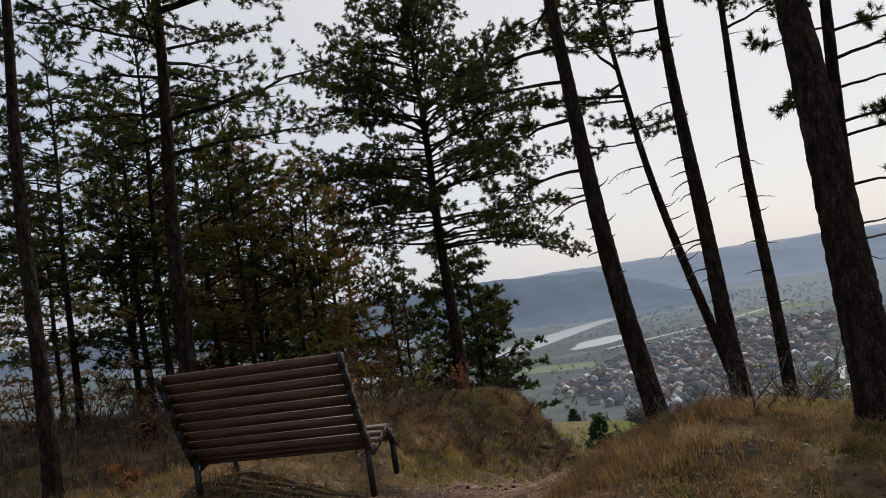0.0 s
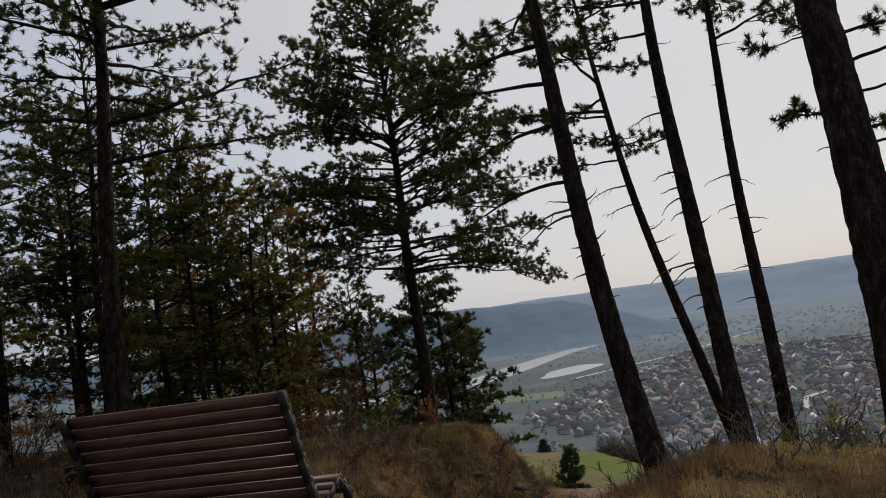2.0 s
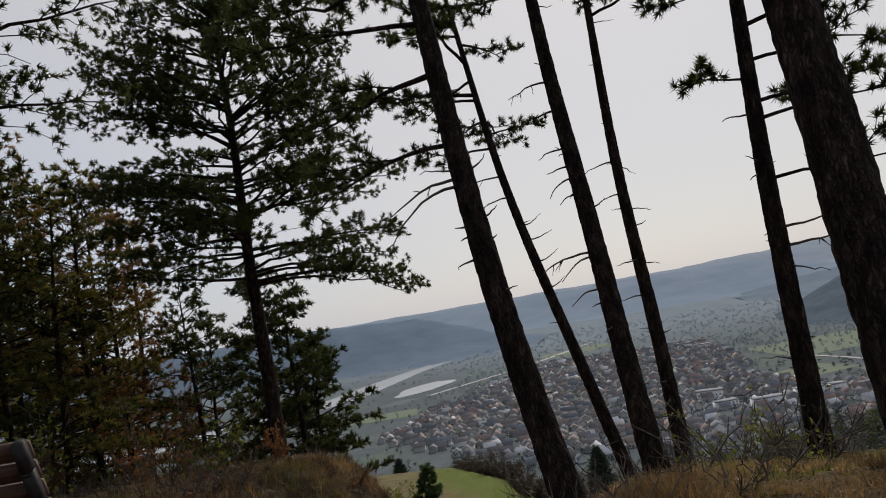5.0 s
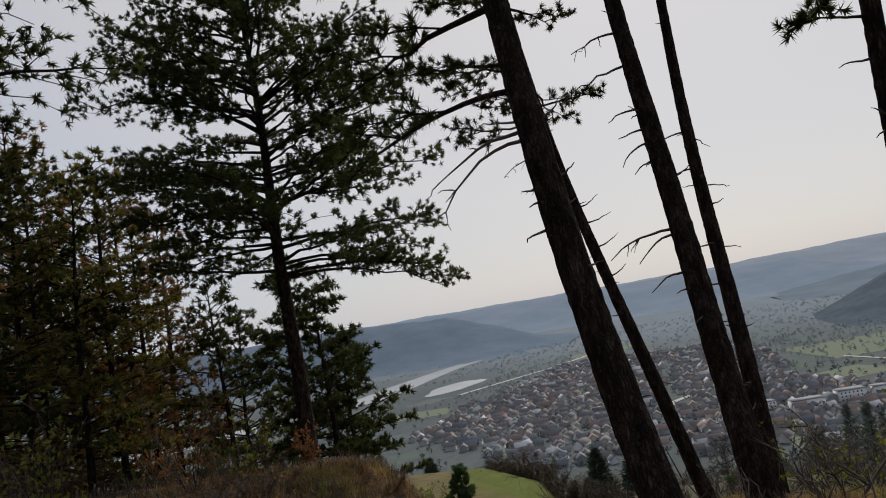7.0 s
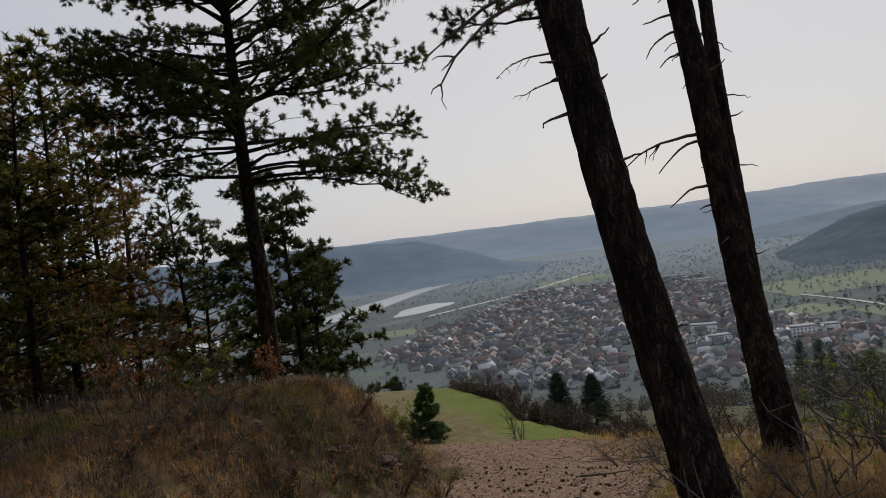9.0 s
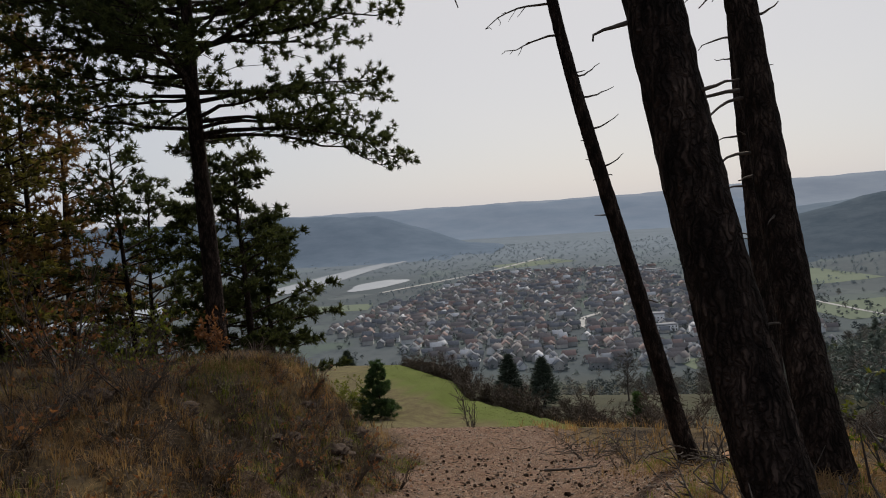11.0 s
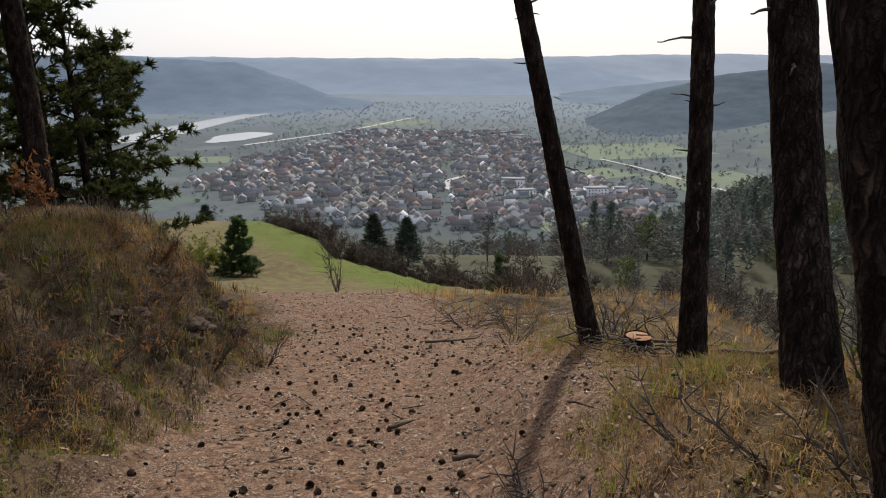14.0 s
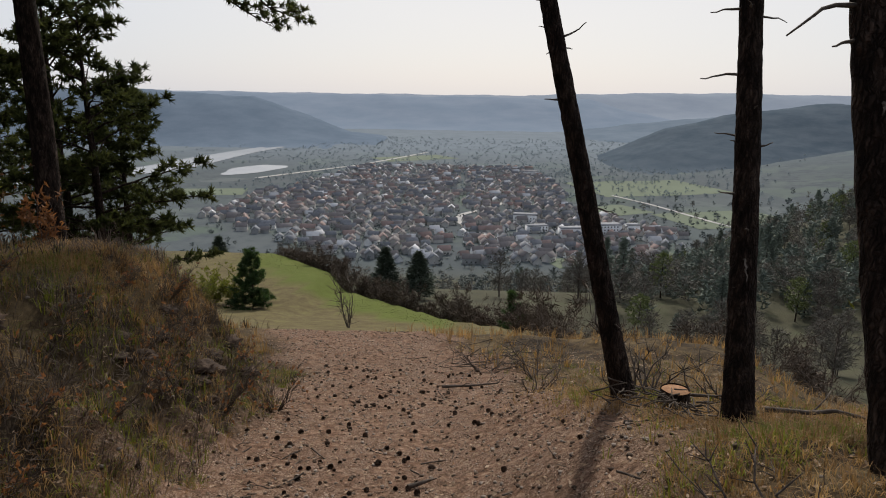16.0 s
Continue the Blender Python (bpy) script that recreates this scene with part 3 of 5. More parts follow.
for n, (x, y, tall, crown, ln, dm, kind) in enumerate([
        (-6.25, 11.3, 4.4, 0.5, 1.6, 0.16, "d"), (-7.55, 12.6, 5.6, 0.6, 1.8, 0.17, "d"), (-7.1, 13.7, 4.7, 0.5, 1.55, 0.16, "d"), (-10.8, 14.5, 6.0, 0.4, 2.0, 0.16, "d"), (-15.5, 12.0, 7.0, 0.4, 2.3, 0.16, "d"), (-14.5, -1.8, 7.0, 0.4, 2.3, 0.18, "o"), (-18, 11, 8.0, 0.4, 2.6, 0.18, "d"), (-8.9, 11.4, 5.0, 0.9, 1.8, 0.14, "d"), (-12.2, 13.4, 8.6, 0.6, 2.2, 0.2, "b"), (-10.2, 10.4, 6.4, 0.6, 1.9, 0.16, "b"),
        (-8.6, 7.0, 5.6, 0.5, 1.7, 0.13, "o"), (-9.7, 6.9, 6.8, 0.4, 1.9, 0.14, "d"), (-11.4, 8.8, 7.6, 0.4, 2.1, 0.15, "b"), (-11.4, 11.4, 8.0, 0.4, 2.2, 0.16, "b"), (-13.0, 11.0, 8.2, 0.4, 2.3, 0.16, "d"), (-10.6, 4.4, 7.0, 0.6, 1.9, 0.15, "d"), (-9.4, 8.6, 6.6, 0.8, 1.9, 0.15, "o"), (-8.9, 3.6, 8.0, 2.6, 2.0, 0.17, "d"), (-10.2, 6.0, 7.5, 1.8, 2.1, 0.17, "d"), (-11.3, 3.2, 8.2, 2.6, 2.1, 0.16, "d"),
        (-9.4, 0.6, 7.6, 2.8, 1.9, 0.15, "d"), (-13.6, 6.2, 8.6, 2.4, 2.2, 0.18, "o"), (-12.0, -1.2, 8.2, 2.6, 2.0, 0.16, "d"), (-16, 3.0, 9.2, 2.4, 2.3, 0.2, "d"), (-14.5, 10.2, 8.2, 1.4, 2.2, 0.18, "d"),
        (-7.6, 4.6, 6.4, 1.6, 1.6, 0.12, "o"), (-17, 8.5, 9.5, 2.2, 2.4, 0.2, "d"), (-18.5, 14, 9.0, 1.5, 2.3, 0.2, "b"), (-15.5, -4.5, 9.0, 2.4, 2.2, 0.18, "d"), (-20, 0, 9.8, 2.2, 2.5, 0.2, "d"), (-22, 9, 10, 2.0, 2.5, 0.2, "d"),
        (-11.0, -4.5, 8.0, 2.8, 2.0, 0.16, "d"), (-8.0, -3.2, 8.5, 3.4, 2.0, 0.16, "d"),
        (-23, 15, 8.5, 0.5, 2.4, 0.2, "o"), (-26, 6, 8.5, 0.5, 2.4, 0.2, "d"), (-24, 1.5, 8.0, 0.5, 2.3, 0.2, "o"), (-27, 11, 9.0, 0.5, 2.5, 0.2, "b"), (-21, 5, 7.5, 0.5, 2.3, 0.2, "o"), (-19, -3, 7.5, 0.5, 2.2, 0.18, "d")]):
    edge_pine(x, y, (random.uniform(-0.03, 0.03), random.uniform(-0.02, 0.05)), tall, dm, crown,
              {"d": WOOD, "b": "rusty brown conifer among green pines", "o": "olive-green young conifer at the edge of the wood"}[kind],
              limbs=int(9.5 * (tall - crown)), limb_len=ln, tufts=5.4 if n < 6 else 2.4, stubs=5, fine=False, seed=40 + n, needle={"d": NEEDLE, "b": NEEDLE_BROWN, "o": NEEDLE_OLIVE}[kind], blade=FAR_BLADE, taper=1.2 if kind != "d" else 1.7)

# ---- bench ----
SLAT = surface("weathered_slat", [(0.3, (0.055, 0.026, 0.017)), (0.55, (0.11, 0.055, 0.035)), (0.75, (0.2, 0.12, 0.085))], (3, 40, 40), 0.55, 0.25, 50, 6, 0.2, 0.4)
STEEL = surface("dark_steel", [(0.3, (0.018, 0.016, 0.015)), (0.7, (0.04, 0.036, 0.033))], (20, 20, 20), 0.55, 0.1, 80, 5, 0, 0.4, 0.4)
bx, by = -1.121 - 0.955 * 0.86, -0.597 - 0.295 * 0.86
bench = thing("bench", (bx, by, 1.55), "reddish-brown slatted wooden lounger bench on dark legs, facing the valley", "bench")
bench.rotation_euler = (0, 0, math.atan2(0.295, 0.955))
SPINE = np.array([(0.0, 1.17), (0.05, 1.04), (0.12, 0.87), (0.19, 0.68), (0.27, 0.5), (0.35, 0.34), (0.42, 0.27), (0.55, 0.30), (0.70, 0.35), (0.82, 0.38), (0.92, 0.31), (1.06, 0.18)])
arc = np.concatenate([[0], np.cumsum(np.linalg.norm(np.diff(SPINE, axis=0), axis=1))])


def spine_at(s):
    return np.array([np.interp(s, arc, SPINE[:, 0]), np.interp(s, arc, SPINE[:, 1])])


for k in range(17):
    s0 = 0.05 + k * 0.1 if k < 9 else 0.92 + (k - 9) * (arc[-1] - 0.96) / 7
    p, d = spine_at(s0), unit(spine_at(s0 + 0.03) - spine_at(s0 - 0.03))
    ang = math.degrees(math.atan2(d[1], d[0]))
    g = Geo()
    g.box((1.76, 0.086 if k < 9 else 0.07, 0.03), pose(0, p[0], p[1], ang, 0, 0) @ pose(0, 0, 0.022), 0.005)
    g.part("slat", SLAT, bench, shade=False)
for sx in (-0.86, 0.86):
    g = Geo()
    for k in range(len(SPINE) - 1):
        a, b2 = SPINE[k], SPINE[k + 1]
        mid, d = (a + b2) / 2, b2 - a
        g.box((0.045, np.linalg.norm(d) + 0.03, 0.06), pose(sx, mid[0], mid[1], math.degrees(math.atan2(d[1], d[0]))) @ pose(0, 0, -0.02), 0.006)
    g.part("side_frame", STEEL, bench, shade=False)
    for v0, z0 in ((0.36, 0.32), (1.02, 0.2)):
        g = Geo()
        g.box((0.05, 0.05, z0 + 0.12), pose(sx * 0.985, v0, (z0 - 0.12) / 2), 0.006)
        g.part("leg", STEEL, bench, shade=False)

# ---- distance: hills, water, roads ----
# aerial haze is mixed into the hill colours, paler and bluer further off
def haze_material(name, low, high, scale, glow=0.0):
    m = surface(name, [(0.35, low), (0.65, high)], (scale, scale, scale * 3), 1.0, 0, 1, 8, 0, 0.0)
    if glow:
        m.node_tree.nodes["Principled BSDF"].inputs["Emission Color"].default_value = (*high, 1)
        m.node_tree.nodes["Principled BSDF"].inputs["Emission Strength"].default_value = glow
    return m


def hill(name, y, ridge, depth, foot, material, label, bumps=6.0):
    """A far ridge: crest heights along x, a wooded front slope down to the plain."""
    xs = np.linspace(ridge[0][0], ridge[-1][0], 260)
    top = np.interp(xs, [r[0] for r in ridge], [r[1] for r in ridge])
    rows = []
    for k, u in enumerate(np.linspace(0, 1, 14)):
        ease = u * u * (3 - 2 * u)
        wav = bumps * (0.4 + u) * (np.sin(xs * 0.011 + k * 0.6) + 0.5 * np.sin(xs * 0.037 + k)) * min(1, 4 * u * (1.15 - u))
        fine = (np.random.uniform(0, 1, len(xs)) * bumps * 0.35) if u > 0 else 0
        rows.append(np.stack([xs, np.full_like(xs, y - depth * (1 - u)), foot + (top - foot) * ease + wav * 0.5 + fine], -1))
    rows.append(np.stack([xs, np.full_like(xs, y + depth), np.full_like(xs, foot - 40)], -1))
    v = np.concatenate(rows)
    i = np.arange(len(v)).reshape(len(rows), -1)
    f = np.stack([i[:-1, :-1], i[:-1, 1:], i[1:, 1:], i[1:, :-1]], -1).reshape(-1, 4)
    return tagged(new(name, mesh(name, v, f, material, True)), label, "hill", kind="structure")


np.random.seed(5)
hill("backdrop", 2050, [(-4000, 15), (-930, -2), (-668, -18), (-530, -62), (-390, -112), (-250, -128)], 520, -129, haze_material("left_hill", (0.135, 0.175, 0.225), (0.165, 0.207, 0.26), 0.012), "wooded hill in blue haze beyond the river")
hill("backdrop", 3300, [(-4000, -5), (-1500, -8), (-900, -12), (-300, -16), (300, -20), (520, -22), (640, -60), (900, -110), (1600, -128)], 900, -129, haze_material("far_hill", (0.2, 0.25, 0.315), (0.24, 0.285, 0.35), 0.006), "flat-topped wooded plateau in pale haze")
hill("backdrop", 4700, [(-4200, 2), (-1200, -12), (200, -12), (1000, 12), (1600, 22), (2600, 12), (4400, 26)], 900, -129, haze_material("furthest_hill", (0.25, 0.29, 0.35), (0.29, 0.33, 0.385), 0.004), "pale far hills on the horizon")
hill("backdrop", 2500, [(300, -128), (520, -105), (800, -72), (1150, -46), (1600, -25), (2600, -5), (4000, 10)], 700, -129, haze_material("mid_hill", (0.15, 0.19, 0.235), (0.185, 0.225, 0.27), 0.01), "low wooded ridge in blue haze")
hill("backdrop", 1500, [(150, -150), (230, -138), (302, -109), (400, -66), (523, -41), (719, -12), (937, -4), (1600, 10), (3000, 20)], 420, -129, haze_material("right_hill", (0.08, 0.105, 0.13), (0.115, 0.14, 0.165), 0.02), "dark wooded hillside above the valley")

# pale base colour stands in for much of the sky mirrored in the water
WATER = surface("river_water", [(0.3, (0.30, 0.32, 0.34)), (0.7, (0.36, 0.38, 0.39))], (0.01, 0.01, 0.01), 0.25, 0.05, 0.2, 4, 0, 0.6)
ROAD = surface("pale_road", [(0.3, (0.36, 0.35, 0.34)), (0.7, (0.5, 0.49, 0.47))], (0.2, 0.2, 0.2), 0.9, 0, 1, 4)


def strip(name, pts, width, z, material, label, category, lift=0.5):
    """A flat band along a line, a little above the ground."""
    pts = np.array(pts, float)
    s = np.linspace(0, len(pts) - 1, 60)
    p = np.stack([np.interp(s, range(len(pts)), pts[:, k]) for k in range(2)], -1)
    for _ in range(6):
        p[1:-1] = (p[:-2] + 2 * p[1:-1] + p[2:]) / 4
    d = np.gradient(p, axis=0)
    n = np.stack([-d[:, 1], d[:, 0]], -1) / (np.linalg.norm(d, axis=1)[:, None] + 1e-9)
    w = np.interp(s, range(len(width)), width)[:, None] if isinstance(width, list) else width
    a, b2 = p + n * w / 2, p - n * w / 2
    za, zb = (height(a[:, 0], a[:, 1]) + lift, height(b2[:, 0], b2[:, 1]) + lift) if z is None else (np.full(60, z), np.full(60, z))
    v = np.concatenate([np.column_stack([a, za]), np.column_stack([b2, zb])])
    f = [[i, 60 + i, 61 + i, i + 1] for i in range(59)]
    return tagged(new(name, mesh(name, v, f, material)), label, category, kind="structure")


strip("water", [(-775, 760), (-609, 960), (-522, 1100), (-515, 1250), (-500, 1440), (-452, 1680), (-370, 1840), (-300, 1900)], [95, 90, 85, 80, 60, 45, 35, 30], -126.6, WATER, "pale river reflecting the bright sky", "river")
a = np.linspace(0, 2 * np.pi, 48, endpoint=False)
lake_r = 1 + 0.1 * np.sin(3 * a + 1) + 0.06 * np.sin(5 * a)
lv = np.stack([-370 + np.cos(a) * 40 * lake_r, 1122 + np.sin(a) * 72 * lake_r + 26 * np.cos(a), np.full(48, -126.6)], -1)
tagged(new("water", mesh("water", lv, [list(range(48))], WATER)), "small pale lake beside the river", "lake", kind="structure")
for pts, w in (([(30, 590), (5, 640), (-18, 690), (-16, 730), (10, 770), (35, 820)], 7), ([(-330, 1010), (-209, 1224), (-150, 1390), (-107, 1516)], 9), ([(180, 900), (213, 830), (250, 720), (275, 660)], 5),
               ([(95, 560), (130, 620), (160, 700)], 5), ([(-60, 560), (-75, 620), (-50, 700)], 6)):
    strip("road", pts, w, None, ROAD, "pale road winding through the valley", "road", 0.6)
# field green is dulled so that its colour holds the distance haze
FIELD = surface("hazed_field", [(0.3, (0.12, 0.15, 0.1)), (0.7, (0.15, 0.18, 0.125))], (0.02, 0.02, 0.02), 0.95, 0, 1, 6)
for pts, w in (([(-400, 850), (-300, 870)], 60), ([(-190, 1330), (-60, 1420)], 90), ([(150, 960), (330, 1010)], 150), ([(210, 720), (330, 760)], 90), ([(60, 520), (170, 560)], 30), ([(120, 760), (190, 800)], 60)):
    strip("field", pts, w, None, FIELD, "green field on the valley floor", "field", 0.3)

# ---- town ----
# tile colours greyed for haze; the pale kind paints bright highlights among the roofs
ROOFS = [surface("roof_tiles_" + k, [(0.3, lo), (0.7, hi)], (0.6, 0.6, 0.6), 0.8, 0, 1, 4, 0.3) for k, lo, hi in
         (("grey", (0.15, 0.16, 0.18), (0.24, 0.25, 0.27)), ("brown", (0.165, 0.15, 0.15), (0.23, 0.21, 0.205)), ("red", (0.24, 0.175, 0.16), (0.3, 0.225, 0.205)), ("pale", (0.5, 0.5, 0.52), (0.62, 0.62, 0.63)))]
WALLS = [surface("house_wall_" + k, [(0.3, lo), (0.7, hi)], (0.5, 0.5, 0.5), 0.9, 0, 1, 3, 0.15) for k, lo, hi in
         (("white", (0.75, 0.75, 0.75), (0.85, 0.85, 0.85)), ("cream", (0.52, 0.5, 0.47), (0.62, 0.6, 0.57)), ("grey", (0.32, 0.32, 0.325), (0.42, 0.42, 0.41)))]
PANE = surface("window_pane", [(0.3, (0.03, 0.035, 0.04)), (0.7, (0.06, 0.065, 0.07))], (1, 1, 1), 0.2, 0, 1, 2)


def house_geo(w, d, h, r):
    v = [(-w / 2, -d / 2, -3), (w / 2, -d / 2, -3), (w / 2, d / 2, -3), (-w / 2, d / 2, -3), (-w / 2, -d / 2, h), (w / 2, -d / 2, h), (w / 2, d / 2, h), (-w / 2, d / 2, h), (-w / 2, 0, h + r), (w / 2, 0, h + r)]
    f = [[0, 1, 5, 4], [1, 2, 6, 9, 5], [2, 3, 7, 6], [3, 0, 4, 8, 7]]
    o = 0.5
    rv, rf = [], []
    for sgn in (-1, 1):
        k = len(rv)
        e = h - o * r / (d / 2)
        for lift in (0.02, 0.3):
            rv += [(-w / 2 - o, sgn * (d / 2 + o), e + lift), (w / 2 + o, sgn * (d / 2 + o), e + lift), (w / 2 + o, 0, h + r + lift), (-w / 2 - o, 0, h + r + lift)]
        rf += [[k, k + 1, k + 2, k + 3], [k + 4, k + 5, k + 6, k + 7], [k, k + 1, k + 5, k + 4], [k + 1, k + 2, k + 6, k + 5], [k, k + 4, k + 7, k + 3]]
    return v, f, rv, rf


random.seed(77), np.random.seed(77)
KINDS = [house_geo(*k) for k in ((9, 6.5, 3.6, 2.6), (10, 7, 4.4, 3.0), (7.5, 6, 3.0, 2.6), (14, 8, 4.6, 2.8), (11, 6.5, 3.2, 3.0))]
shared = []
for v, f, rv, rf in KINDS:
    shared.append([[mesh("wall", v, f, m) for m in WALLS], [mesh("roof", rv, rf, m) for m in ROOFS]])
win = Geo()
win.box((1.1, 0.12, 1.3))
WIN = mesh("window", np.concatenate(win.v), win.f, PANE)
spots = []
for gy0 in np.arange(520, 1215, 13.0):
    lo = np.interp(gy0, [520, 560, 690, 850, 1000, 1215], [-100, -150, -285, -270, -230, -190])
    hi = np.interp(gy0, [520, 640, 700, 800, 1000, 1215], [150, 195, 170, 110, 120, 90])
    for gx0 in np.arange(lo, hi, 12.0):
        x, y = gx0 + random.uniform(-5, 5), gy0 + random.uniform(-5, 5)
        if random.random() < 0.2 or math.hypot(x + 10, y - 710) < 14 or min(abs(x - r) for r in (-18,)) < 5:
            continue
        spots.append((x, y, random.choice((0.2, 0.25, 0.3, 1.8, 1.75, 1.2)) + random.uniform(-0.25, 0.25)))
spots.sort(key=lambda s: s[1])
rest_w, rest_r = Geo(), [Geo(), Geo(), Geo(), Geo()]
for n, (x, y, turn) in enumerate(spots):
    k = random.choices(range(5), (4, 3, 4, 1, 2))[0]
    rk, wk = random.choices(range(4), (4, 4, 1.4, 0.9))[0], random.choices(range(3), (3, 4, 3))[0]
    z = gz_at(x, y)
    if n < 250:
        h = thing("house", (x, y, z), ("white" if wk == 0 else "cream" if wk == 1 else "grey") + " rendered house with " + ("slate grey", "brown tiled", "red tiled", "pale sun-glinting")[rk] + " gabled roof", "house", "houses of the town")
        h.rotation_euler = (0, 0, turn)
        for nm, me2 in (("wall", shared[k][0][wk]), ("roof", shared[k][1][rk])):
            o = new(nm, me2)
            o.parent = h
        if n < 90:
            w0, d0 = KINDS[k][0][1][0], KINDS[k][0][0][1]
            for q in (-0.5, 0.0, 0.5):
                o = new("window", WIN)
                o.parent = h
                o.location = (q * w0, d0 - 0.02, 1.6)
    else:
        v, f, rv, rf = KINDS[k]
        c, s = math.cos(turn), math.sin(turn)
        R = np.array([[c, s, 0], [-s, c, 0], [0, 0, 1]])
        base = rest_w.n
        rest_w.v.append(np.array(v) @ R + (x, y, z))
        rest_w.f.extend([[q + base for q in g0] for g0 in f])
        rest_w.n += len(v)
        rest_r[rk].add(np.array(rv) @ R + (x, y, z), np.array(rf))
for g0, m, nm in ((rest_w, WALLS[1], "house_walls"), (rest_r[0], ROOFS[0], "slate_roofs"), (rest_r[1], ROOFS[1], "brown_roofs"), (rest_r[2], ROOFS[2], "red_roofs"), (rest_r[3], ROOFS[3], "pale_roofs")):
    tagged(new(nm, mesh(nm, np.concatenate(g0.v), g0.f, m)), "dense houses of the far side of the town", "houses", kind="stuff")
# larger white buildings at the edge of the town
for x, y, w, d, h, turn in ((92, 632, 26, 11, 8, 0.25), (128, 648, 22, 12, 9, 0.2), (152, 655, 12, 10, 8, 0.2), (52, 700, 24, 12, 8, -0.1), (88, 1120, 26, 14, 6, 0.2), (-250, 790, 18, 10, 5, 0.4), (60, 650, 20, 10, 6, 0.3)):
    b0 = thing("apartment_building", (x, y, gz_at(x, y)), "long white flat-roofed building at the edge of the town", "building", "large white buildings")
    b0.rotation_euler = (0, 0, turn)
    g = Geo()
    g.box((w, d, h + 3), pose(0, 0, h / 2 - 1.5), 0.1)
    g.part("wall", WALLS[0], b0, shade=False)
    g = Geo()
    g.box((w + 0.8, d + 0.8, 0.5), pose(0, 0, h + 0.26), 0.05)
    g.part("roof", ROOFS[0], b0, shade=False)
    for fl in range(int(h // 2.8)):
        for q in np.arange(-w / 2 + 2, w / 2 - 1, 3.2):
            o = new("window", WIN)
            o.parent = b0
            o.location = (q, -d / 2 - 0.02, 1.6 + fl * 2.8)

# ---- trees of the valley ----
CROWNS = {
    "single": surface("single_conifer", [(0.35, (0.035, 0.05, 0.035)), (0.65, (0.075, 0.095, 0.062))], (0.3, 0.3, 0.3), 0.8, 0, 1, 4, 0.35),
    # plain and town crowns have blue-grey haze painted into their colours
    "plain": leafy(surface("hazed_plain_crown", [(0.35, (0.17, 0.205, 0.23)), (0.65, (0.22, 0.255, 0.275))], (0.1, 0.1, 0.1), 0.9, 0, 1, 4, 0.25)),
    # conifer green lightened and greyed to carry the haze of the slope
    "conifer": surface("hazed_conifer", [(0.35, (0.14, 0.17, 0.145)), (0.65, (0.225, 0.26, 0.205))], (0.3, 0.3, 0.3), 0.8, 0, 1, 4, 0.35),
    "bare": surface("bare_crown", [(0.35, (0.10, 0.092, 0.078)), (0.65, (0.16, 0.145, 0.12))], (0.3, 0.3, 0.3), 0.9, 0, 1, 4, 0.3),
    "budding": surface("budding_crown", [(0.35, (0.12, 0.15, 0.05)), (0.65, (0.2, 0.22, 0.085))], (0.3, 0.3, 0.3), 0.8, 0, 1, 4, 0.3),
    "town": surface("hazed_town_crown", [(0.35, (0.125, 0.145, 0.142)), (0.65, (0.18, 0.2, 0.19))], (0.1, 0.1, 0.1), 0.9, 0, 1, 4, 0.4),
}


def crown_points(kind, tall, wide, n):
    """Random clump places within a crown and the way each clump points."""
    u = np.random.uniform(0, 1, n)
    a = np.random.uniform(0, 2 * np.pi, n)
    if kind in ("conifer", "single"):
        z, r = tall * (0.1 + 0.9 * u), wide * (1 - u) ** 0.75 * np.random.uniform(0.35, 1.05, n) + 0.05
    else:
        z = tall * (0.3 + 0.7 * u)
        r = wide * np.sqrt(np.clip(1 - (2 * u - 0.9) ** 2 * 0.8, 0.05, 1)) * np.random.uniform(0.2, 1.05, n)
    p = np.stack([np.cos(a) * r, np.sin(a) * r, z], -1)
    w = np.stack([np.cos(a), np.sin(a), 0.4 + 0 * a], -1)
    return p, w / np.linalg.norm(w, axis=1)[:, None]


def tree_meshes(kind, tall, wide, n, blade):
    t0 = Geo()
    t0.tube([(0, 0, -1), (0.02 * tall, 0, tall * 0.35), (0, 0.02 * tall, tall * 0.75), (0, 0, tall)], np.array([0.03, 0.022, 0.012, 0.002]) * tall * 0.7, 6)
    if kind == "bare":
        for _ in range(26):
            h = random.uniform(0.25, 0.85) * tall
            a = random.uniform(0, 6.28)
            t0.tube(curve_to((0, 0, h), (math.cos(a), math.sin(a), 0.9), wide * random.uniform(0.6, 1.1), 0.2 * wide, 5, 0.06), np.linspace(0.010, 0.003, 5) * tall * 0.6, 4)
    c = Geo()
    p, w = crown_points(kind, tall, wide, n)
    c.needles(p, w, *blade)
    return mesh("trunk", np.concatenate(t0.v), t0.f, TWIG if kind == "bare" else BARK, True), mesh("crown", np.concatenate(c.v), c.f, CROWNS[kind])


LABELS = {"conifer": "dark green conifer on the wooded valley slope", "bare": "leafless grey-brown tree on the valley slope", "budding": "yellow-green budding tree on the valley slope"}
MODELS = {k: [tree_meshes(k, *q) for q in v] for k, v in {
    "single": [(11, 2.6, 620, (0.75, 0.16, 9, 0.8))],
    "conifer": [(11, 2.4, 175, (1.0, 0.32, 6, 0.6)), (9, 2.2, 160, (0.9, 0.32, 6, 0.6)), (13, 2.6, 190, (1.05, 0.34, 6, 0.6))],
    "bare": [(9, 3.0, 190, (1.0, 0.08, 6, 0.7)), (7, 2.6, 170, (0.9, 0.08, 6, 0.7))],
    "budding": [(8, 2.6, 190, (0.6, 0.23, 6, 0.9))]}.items()}


